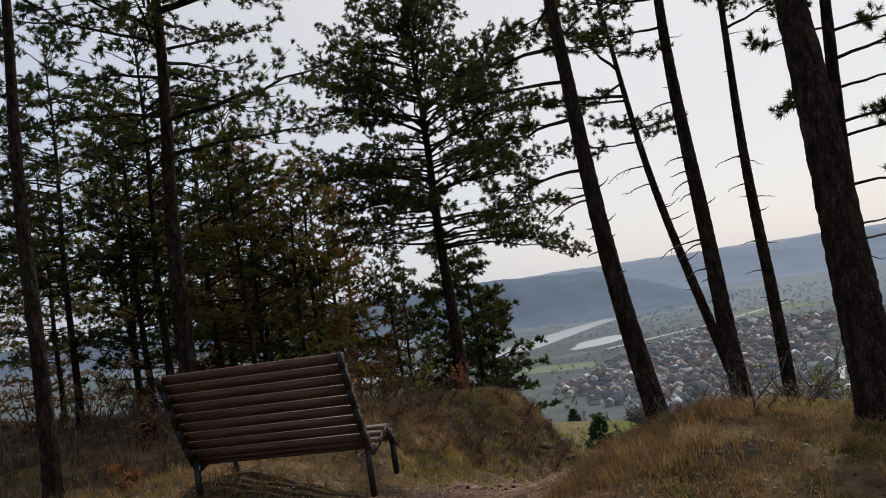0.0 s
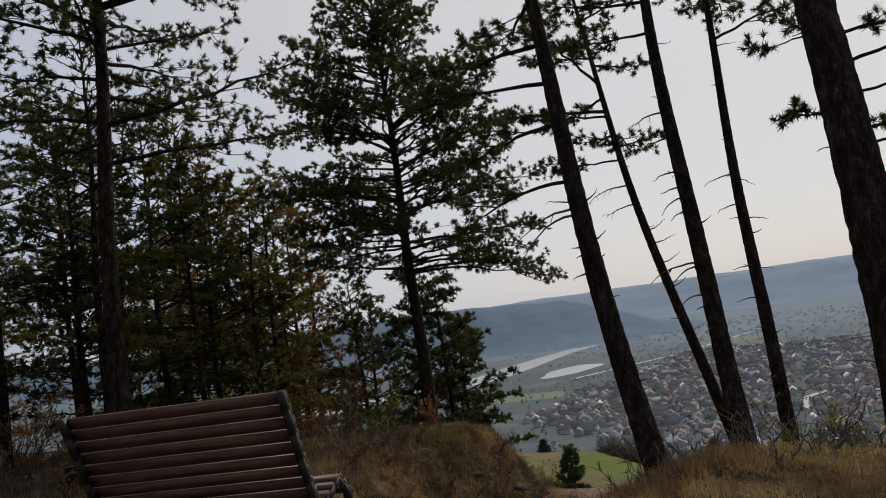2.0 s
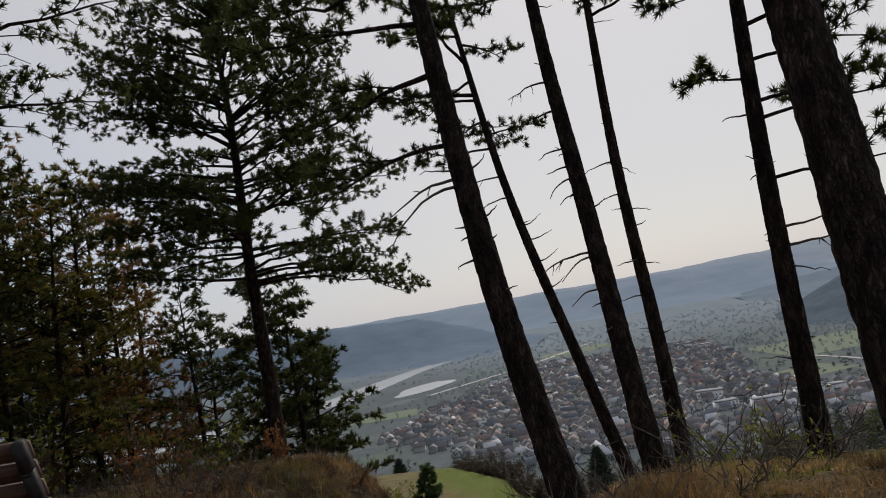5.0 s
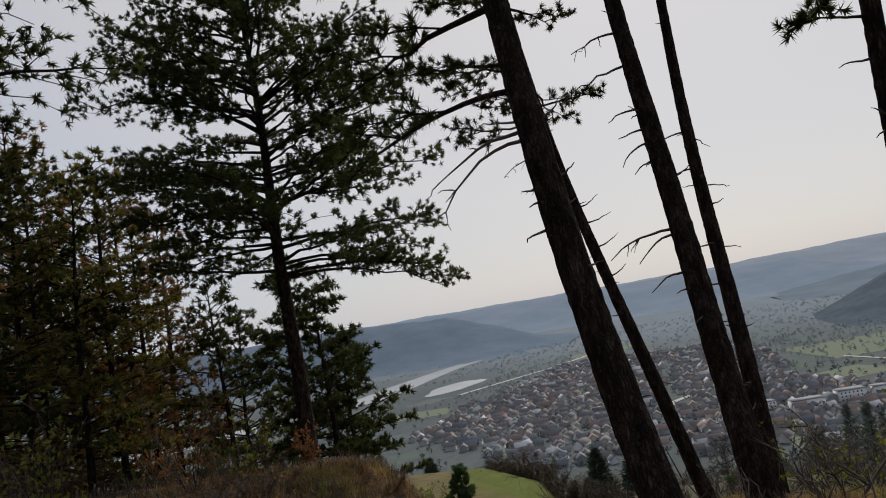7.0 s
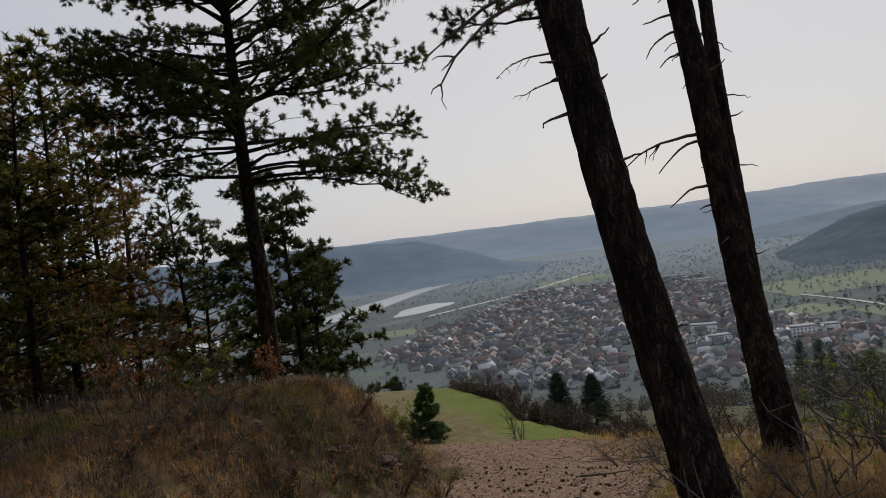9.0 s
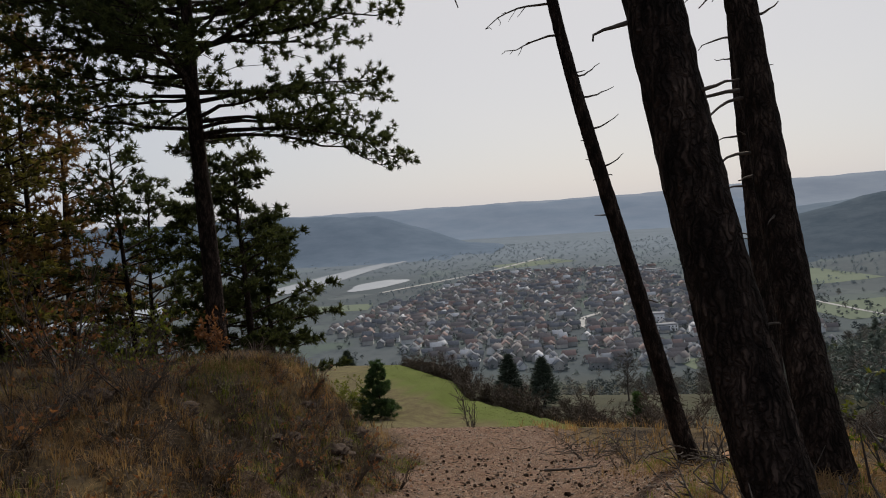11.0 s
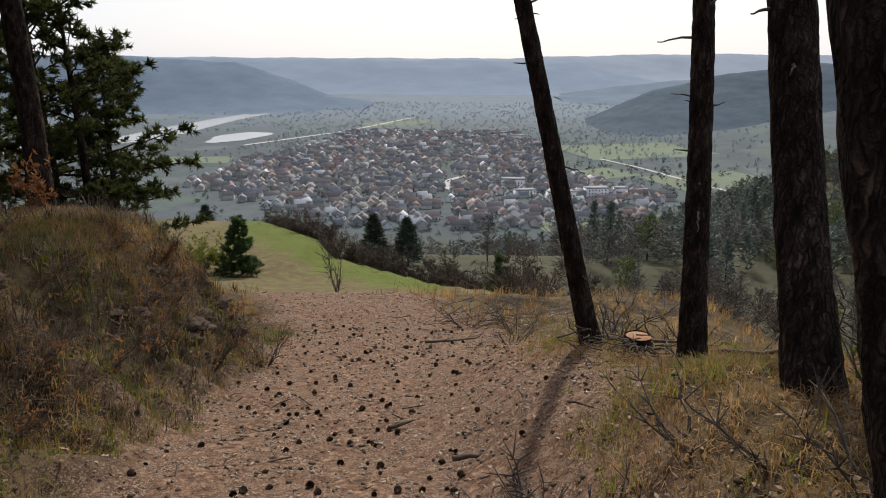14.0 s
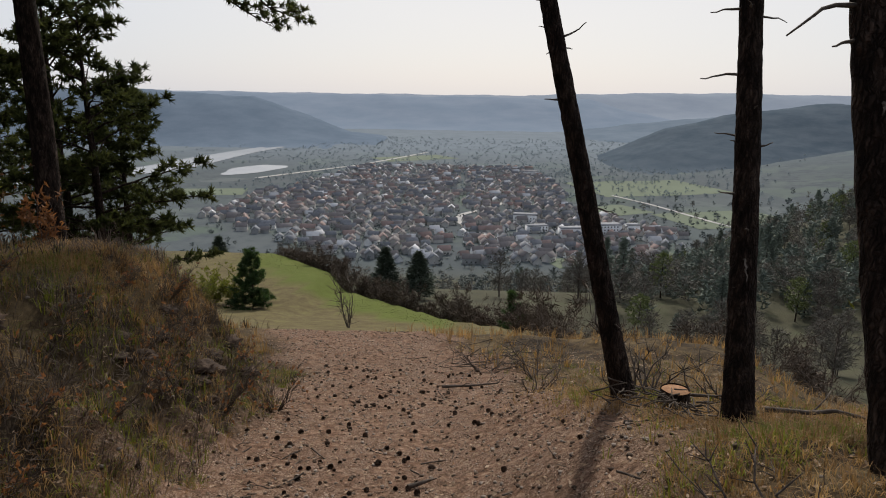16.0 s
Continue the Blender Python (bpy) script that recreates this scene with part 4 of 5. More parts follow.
def valley_tree(kind, x, y, scale=1.0, label=""):
    t0 = thing("tree", (x, y, gz_at(x, y) - 0.2), label or LABELS[kind], "tree", "valley trees")
    t0.rotation_euler, t0.scale = (0, 0, random.uniform(0, 6.28)), (scale, scale, scale * random.uniform(0.9, 1.15))
    for nm, me2 in zip(("trunk", "crown"), random.choice(MODELS[kind])):
        o = new(nm, me2)
        o.parent = t0


random.seed(91), np.random.seed(91)
n = 0
while n < 290:
    y = random.uniform(60, 340)
    x = y * random.uniform(0.03, 0.85) + random.uniform(-5, 10)
    side = (x / y - 0.2) / 0.5
    if x / y < 0.24 and y < 130:
        continue
    near = y < 110
    kind = random.choices(("conifer", "bare", "budding"), (0.6, 9, 0.6) if near or x / y < 0.2 else (5, 4.5, 2.2))[0]
    valley_tree(kind, x, y, random.uniform(0.7, 1.15) * (0.75 if near else 1.0))
    n += 1
# single conifers below the meadow
for x, y, h, wd in ((-58.5, 150, 9, 1.0), (-16.2, 121, 10, 0.92), (-10.2, 122, 9.4, 0.85)):
    valley_tree("single", x, y, h / 11, "single dark conifer standing below the meadow")
    scene.collection.objects[-3].scale = (1.35, 1.35, h / 11)
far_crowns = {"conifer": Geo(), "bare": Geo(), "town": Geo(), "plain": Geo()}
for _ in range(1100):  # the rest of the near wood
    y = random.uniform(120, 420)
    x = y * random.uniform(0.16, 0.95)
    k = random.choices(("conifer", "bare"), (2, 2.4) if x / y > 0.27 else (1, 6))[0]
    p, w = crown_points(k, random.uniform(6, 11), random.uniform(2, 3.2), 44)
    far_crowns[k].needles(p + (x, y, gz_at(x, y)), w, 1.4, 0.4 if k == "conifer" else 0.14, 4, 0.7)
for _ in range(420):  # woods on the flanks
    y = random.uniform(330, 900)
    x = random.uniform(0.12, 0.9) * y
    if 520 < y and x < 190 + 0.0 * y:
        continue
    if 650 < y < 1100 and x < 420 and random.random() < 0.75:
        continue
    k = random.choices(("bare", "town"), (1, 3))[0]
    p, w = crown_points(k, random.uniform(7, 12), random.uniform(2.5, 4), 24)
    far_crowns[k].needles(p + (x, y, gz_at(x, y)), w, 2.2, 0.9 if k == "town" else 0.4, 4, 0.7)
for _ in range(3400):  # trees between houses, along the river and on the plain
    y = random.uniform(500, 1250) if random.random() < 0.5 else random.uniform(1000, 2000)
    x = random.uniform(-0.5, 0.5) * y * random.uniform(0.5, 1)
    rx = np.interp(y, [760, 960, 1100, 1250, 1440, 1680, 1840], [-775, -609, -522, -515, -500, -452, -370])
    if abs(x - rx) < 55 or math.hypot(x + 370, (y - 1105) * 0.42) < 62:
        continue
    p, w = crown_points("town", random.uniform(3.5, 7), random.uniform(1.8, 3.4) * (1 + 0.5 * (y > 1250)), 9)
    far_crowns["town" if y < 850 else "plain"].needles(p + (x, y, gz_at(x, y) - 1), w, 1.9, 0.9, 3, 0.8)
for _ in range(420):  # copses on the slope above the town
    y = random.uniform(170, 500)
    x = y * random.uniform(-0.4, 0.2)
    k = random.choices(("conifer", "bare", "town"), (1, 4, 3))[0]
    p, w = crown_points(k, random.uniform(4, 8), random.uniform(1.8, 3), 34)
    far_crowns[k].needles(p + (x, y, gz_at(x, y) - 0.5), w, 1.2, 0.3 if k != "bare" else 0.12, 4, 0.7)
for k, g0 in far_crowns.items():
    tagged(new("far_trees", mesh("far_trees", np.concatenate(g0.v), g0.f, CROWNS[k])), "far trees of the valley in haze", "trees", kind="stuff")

# ---- hedges and shrubs ----
DRY = leafy(surface("dry_grass", [(0.3, (0.15, 0.09, 0.04)), (0.55, (0.27, 0.175, 0.085)), (0.75, (0.43, 0.315, 0.17))], (3, 3, 3), 0.85, 0, 1, 4, 0.4))
GREEN = leafy(surface("green_grass", [(0.3, (0.09, 0.11, 0.022)), (0.7, (0.19, 0.19, 0.045))], (3, 3, 3), 0.8, 0, 1, 4, 0.4))
BRUSH = surface("brown_brush", [(0.3, (0.05, 0.036, 0.026)), (0.55, (0.10, 0.074, 0.054)), (0.75, (0.19, 0.145, 0.105))], (3, 3, 3), 0.9, 0, 1, 4, 0.4)
RUST = leafy(surface("rusty_leaves", [(0.3, (0.15, 0.07, 0.035)), (0.7, (0.27, 0.14, 0.07))], (6, 6, 6), 0.8, 0, 1, 4, 0.4))


def shrub(at, tall, wide, label, stems=9, material=None, twigs=9, leaf=None, leaf_n=0, name="shrub", group="bare shrubs", thick=1.0, leaf_size=(0.03, 0.02)):
    """A bush of thin upright stems with side twigs, and a few leaves if given."""
    t0 = thing(name, at, label, "shrub", group)
    g, lf = Geo(), Geo()
    tips, ways = [], []
    for _ in range(stems):
        a = random.uniform(0, 6.28)
        w = unit([math.cos(a) * wide / tall, math.sin(a) * wide / tall, 1.0])
        ln = tall * random.uniform(0.5, 1.1)
        c = curve_to(np.array([math.cos(a), math.sin(a), 0]) * 0.04 * wide - np.array([0, 0, 0.05]), w, ln, random.uniform(-0.1, 0.05) * ln, 6, 0.05)
        g.tube(c, np.linspace(0.008, 0.002, 6) * thick * (0.5 + 0.5 * tall), 4)
        for _ in range(twigs):
            q = random.randint(1, 5)
            w2 = unit(w + np.random.normal(size=3) * 0.7)
            tw = curve_to(c[q], w2, ln * random.uniform(0.1, 0.3), 0, 4, 0.08)
            g.tube(tw[::3], np.linspace(0.004, 0.0015, 2) * thick * (0.5 + 0.5 * tall), 3, cap=False)
            tips.append(tw[-1])
            ways.append(w2)
    g.part("stem", material or TWIG, t0)["kind"] = "stuff"
    if leaf:
        k = np.random.randint(0, len(tips), leaf_n)
        lf.needles(np.array(tips)[k] + np.random.normal(size=(leaf_n, 3)) * 0.04 * tall, np.array(ways)[k], leaf_size[0], leaf_size[1], 3, 1.0)
        lf.part("foliage", leaf, t0, shade=False)["kind"] = "stuff"
    return t0


def on_ground(x, y, lift=0.0):
    return (x, y, gz_at(x, y) + lift)


random.seed(31), np.random.seed(31)
# hedge along the crest of the meadow
for i in range(34):
    x = -26 + i * 0.95 + random.uniform(-0.4, 0.4)
    y = 50 - 1.19 * min(x + 2, 6) + 3.2 + random.uniform(-0.6, 2.5)
    shrub(on_ground(x, y, -0.3), random.uniform(1.8, 2.9), 1.3, "dense leafless brown hedge bush behind the meadow", 10, BRUSH, 10, BRUSH, 420, leaf_size=(0.55, 0.05), group="hedge bushes", thick=2.6)
for i in range(22):
    x, y = random.uniform(-1, 16), random.uniform(30, 62)
    shrub(on_ground(x, y, -0.3), random.uniform(1.6, 3.0), 1.4, "leafless brown bush on the slope below the path", 10, BRUSH, 10, BRUSH, 380, leaf_size=(0.5, 0.045), group="slope bushes", thick=2.4)
for i in range(16):
    x, y = random.uniform(1.5, 9), random.uniform(10, 24)
    shrub(on_ground(x, y, -0.1), random.uniform(0.7, 1.5), 0.8, "thin bare shrub on the dropping slope", 9, TWIG, 9, BRUSH, 120, leaf_size=(0.2, 0.014), group="slope shrubs", thick=1.2)
# young fir and yellow-green bushes before the meadow
pine(on_ground(-17.3, 51.0, -0.2), (0, 0), 4.6, 0.14, 0.15, "young green fir beside the meadow", limbs=80, limb_len=2.0, tufts=3, stubs=0, needle=FIR, blade=(0.3, 0.05, 12), fine=False, group="young firs", taper=0.9, seed=61)
pine(on_ground(2.8, 46, -0.2), (0, 0), 3.0, 0.1, 0.2, "small green conifer on the slope", limbs=34, limb_len=1.0, tufts=3, stubs=0, needle=FIR, blade=(0.3, 0.05, 12), fine=False, group="young firs", taper=0.9, seed=63)
for x, y, h in ((-20.6, 51.5, 2.6), (-19.2, 52.2, 2.9), (-22.3, 53, 2.4), (-21.4, 50.2, 2.0)):
    shrub(on_ground(x, y), h, 1.4, "yellow-green budding bush beside the young fir", 12, TWIG, 12, LEAF_YELLOW, 700, group="budding bushes", thick=1.6, leaf_size=(0.16, 0.11))
shrub(on_ground(-7.9, 41.2, -0.1), 4.2, 1.1, "small bare sapling at the edge of the meadow", 6, TWIG, 16, name="sapling", group="", thick=2.0)
# understorey of the wood and of the mound
for i in range(46):
    x, y = random.uniform(-13, -5.4), random.uniform(-3, 13)
    shrub(on_ground(x, y, -0.05), random.uniform(0.7, 1.7), 0.7, "dense brown undergrowth bush under the pines", 9, BRUSH, 12, random.choice((RUST, LEAF_YELLOW, None)), 160, group="undergrowth bushes", thick=1.3, leaf_size=(0.06, 0.04))
for x, y, h, w in ((-2.35, 6.1, 0.62, 0.45), (-2.55, 5.5, 0.5, 0.4), (-2.1, 6.9, 0.55, 0.35), (-3.2, 5.0, 0.6, 0.5), (-3.4, 4.2, 0.65, 0.5), (-3.0, 3.6, 0.5, 0.4), (-2.9, 6.6, 0.5, 0.4), (-3.5, 6.6, 0.4, 0.4), (-3.9, 5.4, 0.45, 0.45),
                   (-2.5, 4.6, 0.5, 0.5), (-2.7, 4.1, 0.55, 0.5), (-2.45, 3.5, 0.45, 0.45), (-2.9, 5.9, 0.5, 0.5), (-3.6, 3.4, 0.5, 0.5), (-3.2, 2.7, 0.45, 0.5), (-2.6, 2.9, 0.4, 0.4), (-4.2, 4.4, 0.5, 0.5), (-3.3, 7.3, 0.45, 0.4), (-2.75, 7.6, 0.35, 0.35),
                   (-2.6, 1.2, 0.5, 0.5), (-3.3, 0.9, 0.55, 0.5), (-4.0, 2.2, 0.55, 0.5), (-4.5, 0.6, 0.6, 0.5)):
    shrub(on_ground(x, y, -0.03), h, w, "tangled dry brown shrub on the bank", 18, BRUSH, 14, RUST, 50, group="bank shrubs", thick=1.0, leaf_size=(0.035, 0.022))
shrub(on_ground(-4.95, 7.85), 0.7, 0.25, "small rust-red leafed seedling at the foot of a pine", 6, TWIG, 6, RUST, 160, group="", leaf_size=(0.07, 0.03))
for x, y, h, w in ((0.35, 2.45, 0.55, 0.2), (0.5, 2.3, 0.4, 0.3), (0.9, 2.5, 0.35, 0.4), (0.15, 2.9, 0.3, 0.2), (1.9, 2.7, 0.5, 0.4), (2.3, 3.6, 0.6, 0.45), (1.35, 6.2, 1.1, 0.7), (1.6, 6.6, 0.9, 0.6), (2.1, 5.9, 0.5, 0.5), (0.6, 7.2, 0.5, 0.4),
                   (2.0, 2.0, 0.6, 0.5), (2.6, 2.6, 0.5, 0.4), (1.2, 1.9, 0.3, 0.3), (3.1, 1.4, 0.5, 0.5), (3.3, 0.6, 0.5, 0.4), (0.1, 9.4, 0.6, 0.6), (0.8, 8.8, 0.7, 0.6),
                   (0.25, 2.3, 0.5, 0.15), (0.7, 2.0, 0.3, 0.35), (1.05, 2.2, 0.35, 0.4), (0.45, 2.05, 0.35, 0.3), (-0.1, 2.35, 0.25, 0.2),
                   (1.0, 0.75, 0.45, 0.35), (1.3, 1.1, 0.5, 0.4), (1.65, 1.3, 0.55, 0.45), (2.05, 1.2, 0.5, 0.4), (1.3, 0.4, 0.35, 0.3), (1.8, 0.7, 0.4, 0.35), (2.35, 1.7, 0.55, 0.45), (0.8, 0.6, 0.35, 0.2)):
    shrub(on_ground(x, y, -0.02), h, w, "thin bare thorny shrub in the dry grass", 7, TWIG, 9, group="thorny shrubs", thick=1.5)
for x, y in ((1.95, 2.35), (1.8, 2.9), (2.15, 3.2), (2.4, 2.2)):
    shrub(on_ground(x, y), 0.55, 0.35, "low shrub with small fresh green leaves", 7, TWIG, 8, LEAF_YELLOW, 110, group="leafing shrubs", thick=0.6, leaf_size=(0.028, 0.02))

# ---- grass ----
def meadow_of(name, spots, tall, width, blades, material, label, spread=0.7):
    z = height(spots[:, 0], spots[:, 1])
    g = Geo()
    n = len(spots)
    for k in range(blades):
        a = np.random.uniform(0, 6.28, n)
        lean = np.random.uniform(0.1, spread, n)
        h = tall * np.random.uniform(0.45, 1.2, n)
        root = np.stack([spots[:, 0], spots[:, 1], z - 0.01], -1) + np.stack([np.cos(a), np.sin(a), 0 * a], -1) * np.random.uniform(0, 0.045, n)[:, None]
        mid = root + np.stack([np.cos(a) * lean * h * 0.35, np.sin(a) * lean * h * 0.35, h * 0.6], -1)
        tip = root + np.stack([np.cos(a) * lean * h, np.sin(a) * lean * h, h * (1 - 0.35 * lean)], -1)
        s = np.stack([-np.sin(a), np.cos(a), 0 * a], -1) * width / 2
        v = np.stack([root - s, root + s, mid + s * 0.8, mid - s * 0.8, tip], 1).reshape(-1, 3)
        i = np.arange(n)[:, None] * 5
        g.v.append(v)
        g.f.append(np.concatenate([i, i + 1, i + 2, i + 3], 1) + g.n)
        g.f.append(np.concatenate([i + 3, i + 2, i + 4], 1) + g.n)
        g.n += len(v)
    return tagged(new(name, mesh(name, np.concatenate(g.v), g.f, material)), label, "grass", kind="stuff")


def scatter(n, x0, x1, y0, y1, keep):
    p = np.random.uniform((x0, y0), (x1, y1), (n, 2))
    return p[keep(p[:, 0], p[:, 1], np.random.uniform(0, 1, n))]


def off_path(x, y, r):
    o = x - path_x(y)
    return np.maximum(smooth(-1.15, -1.8, o + 0.3 * wobble(x, y)), smooth(0.75, 1.6, o + 0.3 * wobble(x * 1.3, y) - 0.6 * smooth(2.2, 4.2, y)))


np.random.seed(8)
near_l = scatter(3600, -7, -1.2, -3.5, 11, lambda x, y, r: r < off_path(x, y, r))
near_r = scatter(5000, 0.2, 5.5, -4.5, 9, lambda x, y, r: r < off_path(x, y, r) * 0.8)
meadow_of("dry_grass", near_l, 0.17, 0.006, 6, DRY, "dry straw-coloured grass tufts on the bank", 1.1)
meadow_of("dry_grass", near_r, 0.10, 0.005, 6, DRY, "short dry straw-coloured grass on the hill edge", 1.3)
bank_a = scatter(4500, -4.8, -1.5, 1.8, 8.5, lambda x, y, r: (r < off_path(x, y, r)) & (wobble(x * 0.8, y * 0.8 + 1) < 0.25))
meadow_of("dry_grass", bank_a, 0.17, 0.0055, 6, BRUSH, "tangled dead brown grass on the bank", 1.6)
bank_b = scatter(6500, -4.8, -1.4, 1.8, 8.5, lambda x, y, r: (r < off_path(x, y, r)) & (wobble(x * 0.8, y * 0.8 + 1) > -0.25))
meadow_of("dry_grass", bank_b, 0.14, 0.005, 6, DRY, "matted straw-coloured grass on the bank", 1.7)
lawn = scatter(9500, 0.1, 3.6, 1.2, 7.5, lambda x, y, r: r < off_path(x, y, r) * np.clip(0.75 + 0.5 * wobble(x * 1.2, y * 1.2), 0.1, 1))
meadow_of("dry_grass", lawn, 0.075, 0.004, 6, DRY, "short matted straw-coloured grass under the pines", 1.8)
pick = scatter(6000, -7, 5.5, -4.5, 11, lambda x, y, r: (r < off_path(x, y, r)) & (wobble(x * 0.9 + 5, y * 0.9) > 0.1))
meadow_of("green_grass", pick, 0.09, 0.006, 6, GREEN, "fresh green grass patches among dry grass", 1.0)
fresh = scatter(5000, -6, -1.4, 1.5, 9, lambda x, y, r: (r < off_path(x, y, r)) & (wobble(x * 0.7 + 2, y * 0.7 + 1) > 0.2))
meadow_of("green_grass", fresh, 0.15, 0.006, 6, GREEN, "olive-green grass on the bank", 1.3)
fresh = scatter(4200, 0.6, 3.4, 1.2, 6.5, lambda x, y, r: (r < off_path(x, y, r)) & (wobble(x * 1.3 + 1, y * 1.3 + 4) > 0.25))
meadow_of("green_grass", fresh, 0.085, 0.005, 6, GREEN, "fresh green grass between dry straw", 1.3)
apron = scatter(9000, -4, -1.2, 1.5, 9, lambda x, y, r: (np.abs(x - path_x(y) + 1.55 + 0.25 * wobble(x, y)) < 0.28) & (r < 0.8 + 0.6 * wobble(x * 1.5, y * 1.5)))
meadow_of("green_grass", apron, 0.06, 0.005, 6, GREEN, "short green grass at the foot of the bank", 1.3)
hump = scatter(9000, 0.5, 5, -4.2, 1.6, lambda x, y, r: r < np.clip(0.45 + 0.9 * wobble(x * 1.1 + 2, y * 1.1), 0.05, 1) * smooth(0.3, 1.2, x - path_x(y)))
meadow_of("dry_grass", hump, 0.09, 0.0055, 6, DRY, "short golden dry grass on the hump beside the path", 1.5)
hump = scatter(5000, 0.5, 5, -4.2, 1.6, lambda x, y, r: (r < smooth(0.3, 1.2, x - path_x(y))) & (wobble(x * 1.3 + 6, y * 1.2 + 2) > 0.15))
meadow_of("green_grass", hump, 0.07, 0.0055, 6, GREEN, "fresh green grass on the hump beside the path", 1.3)
fringe = scatter(1800, 0.42, 1.6, -0.7, 1.1, lambda x, y, r: r < np.clip(0.55 + 0.8 * wobble(x * 2, y * 2), 0, 1) * smooth(0.42, 0.7, x))
meadow_of("dry_grass", fringe, 0.16, 0.005, 6, DRY, "tall dry grass fringing the path below the first pine", 1.1)
back = scatter(2500, -16, -4, -5, 14, lambda x, y, r: r < 0.9)
meadow_of("dry_grass", back, 0.3, 0.012, 5, BRUSH, "tall brown grass under the pines", 0.9)
slope = scatter(5500, -12, 9, 9, 28, lambda x, y, r: (r < 0.85) & (np.abs(x - path_x(y)) > 1.5))
meadow_of("dry_grass", slope, 0.25, 0.012, 5, DRY, "dry grass on the dropping slope", 0.9)
sward = scatter(7000, -26, 0, 28, 74, lambda x, y, r: (np.abs(y - (50 - 1.19 * np.clip(x + 2, -22, 6)) + 1.5) < 4))
meadow_of("green_grass", sward, 0.08, 0.03, 3, surface("meadow_blades", [(0.3, (0.085, 0.095, 0.028)), (0.7, (0.135, 0.142, 0.046))], (0.4, 0.4, 0.4), 0.8, 0, 1, 4, 0.3), "bright green meadow grass", 0.9)

# ---- litter on the path ----
CONE = surface("pine_cone_scales", [(0.3, (0.035, 0.022, 0.015)), (0.7, (0.12, 0.076, 0.05))], (60, 60, 60), 0.85, 0.5, 150, 4, 0.3)
STONE = surface("limestone", [(0.3, (0.16, 0.13, 0.105)), (0.7, (0.36, 0.3, 0.25))], (20, 20, 20), 0.9, 0.4, 90, 5, 0.35)
LEAF = surface("fallen_leaf", [(0.3, (0.12, 0.07, 0.04)), (0.5, (0.26, 0.17, 0.105)), (0.7, (0.46, 0.35, 0.25))], (9, 9, 9), 0.8, 0.2, 60, 4, 0.7)
cg = Geo()
for ring in range(7):
    u = (ring + 0.5) / 7
    r = 0.021 * math.sin(math.pi * (0.12 + 0.82 * u)) + 0.004
    for k in range(8):
        a = (k + 0.5 * (ring % 2)) / 8 * 2 * math.pi
        c0, out = np.array([math.cos(a), math.sin(a), 0]), 0.55
        p = np.array([0, 0, u * 0.052 - 0.026])
        side = np.array([-math.sin(a), math.cos(a), 0]) * r * 0.42
        up = np.array([0, 0, 0.008])
        cg.add([p + c0 * r * 0.4 - side, p + c0 * r * 0.4 + side, p + c0 * r + side * 0.7 + up, p + c0 * r * 1.12 + up * 1.2, p + c0 * r - side * 0.7 + up, p + c0 * r * 0.5 - up * 0.6], [[0, 1, 2], [0, 2, 4], [2, 3, 4], [5, 1, 0], [5, 2, 1], [5, 4, 0]])
CONE_ME = mesh("pine_cone", np.concatenate(cg.v), cg.f, CONE)
random.seed(17), np.random.seed(17)
for _ in range(280):
    y = random.uniform(1.2, 9.5)
    x = float(path_x(y)) + random.gauss(0.0, 0.75)
    o = new("pine_cone", CONE_ME)
    k = random.uniform(0.45, 0.95)
    o.location, o.rotation_euler, o.scale = on_ground(x, y, 0.016 * k), (random.uniform(1.2, 1.9), random.uniform(-0.3, 0.3), random.uniform(0, 6.28)), (k, k, k)
    tagged(o, "open dark brown pine cone lying on the path", "pine cone", "fallen pine cones")


def pebble_field(name, spots, size, material, label, flat=0.55):
    bm = bmesh.new()
    bmesh.ops.create_icosphere(bm, subdivisions=1, radius=1)
    base = np.array([v.co[:] for v in bm.verts])
    fc = np.array([[v.index for v in f.verts] for f in bm.faces])
    bm.free()
    g = Geo()
    for x, y in spots:
        s = min(size * random.lognormvariate(0, 0.5), 0.022)
        v = base * np.random.uniform(0.7, 1.2, (len(base), 1)) * np.array([s, s * random.uniform(0.6, 1), s * flat])
        a = random.uniform(0, 6.28)
        c, q = math.cos(a), math.sin(a)
        g.add(v @ np.array([[c, q, 0], [-q, c, 0], [0, 0, 1]]) + (x, y, gz_at(x, y) + s * 0.15), fc)
    return tagged(new(name, mesh(name, np.concatenate(g.v), g.f, material)), label, "stones", kind="stuff")


on_path = scatter(9500, -4, 2.5, 0.6, 12, lambda x, y, r: r < 1 - 0.85 * off_path(x, y, r))
pebble_field("gravel", on_path[: len(on_path) * 2 // 3], 0.011, STONE, "small pale stones strewn over the earth path")
pebble_field("soil_clods", on_path[len(on_path) // 2 :], 0.014, surface("earth_clod", [(0.3, (0.06, 0.042, 0.03)), (0.7, (0.17, 0.12, 0.085))], (30, 30, 30), 0.95, 0.3, 60, 4, 0.4), "dark crumbs of earth on the path")
lg = Geo()
sp = scatter(44000, -4.2, 4, -4.5, 11, lambda x, y, r: r < 0.85 - 0.3 * off_path(x, y, r))
zz = height(sp[:, 0], sp[:, 1])
n = len(sp)
a = np.random.uniform(0, 6.28, n)
s = np.random.uniform(0.006, 0.022, n)[:, None]
u, w = np.stack([np.cos(a), np.sin(a), np.random.uniform(-0.3, 0.5, n)], -1) * s, np.stack([-np.sin(a), np.cos(a), np.random.uniform(-0.3, 0.3, n)], -1) * s * np.random.uniform(0.25, 0.6, (n, 1))
c0 = np.column_stack([sp, zz + 0.009])
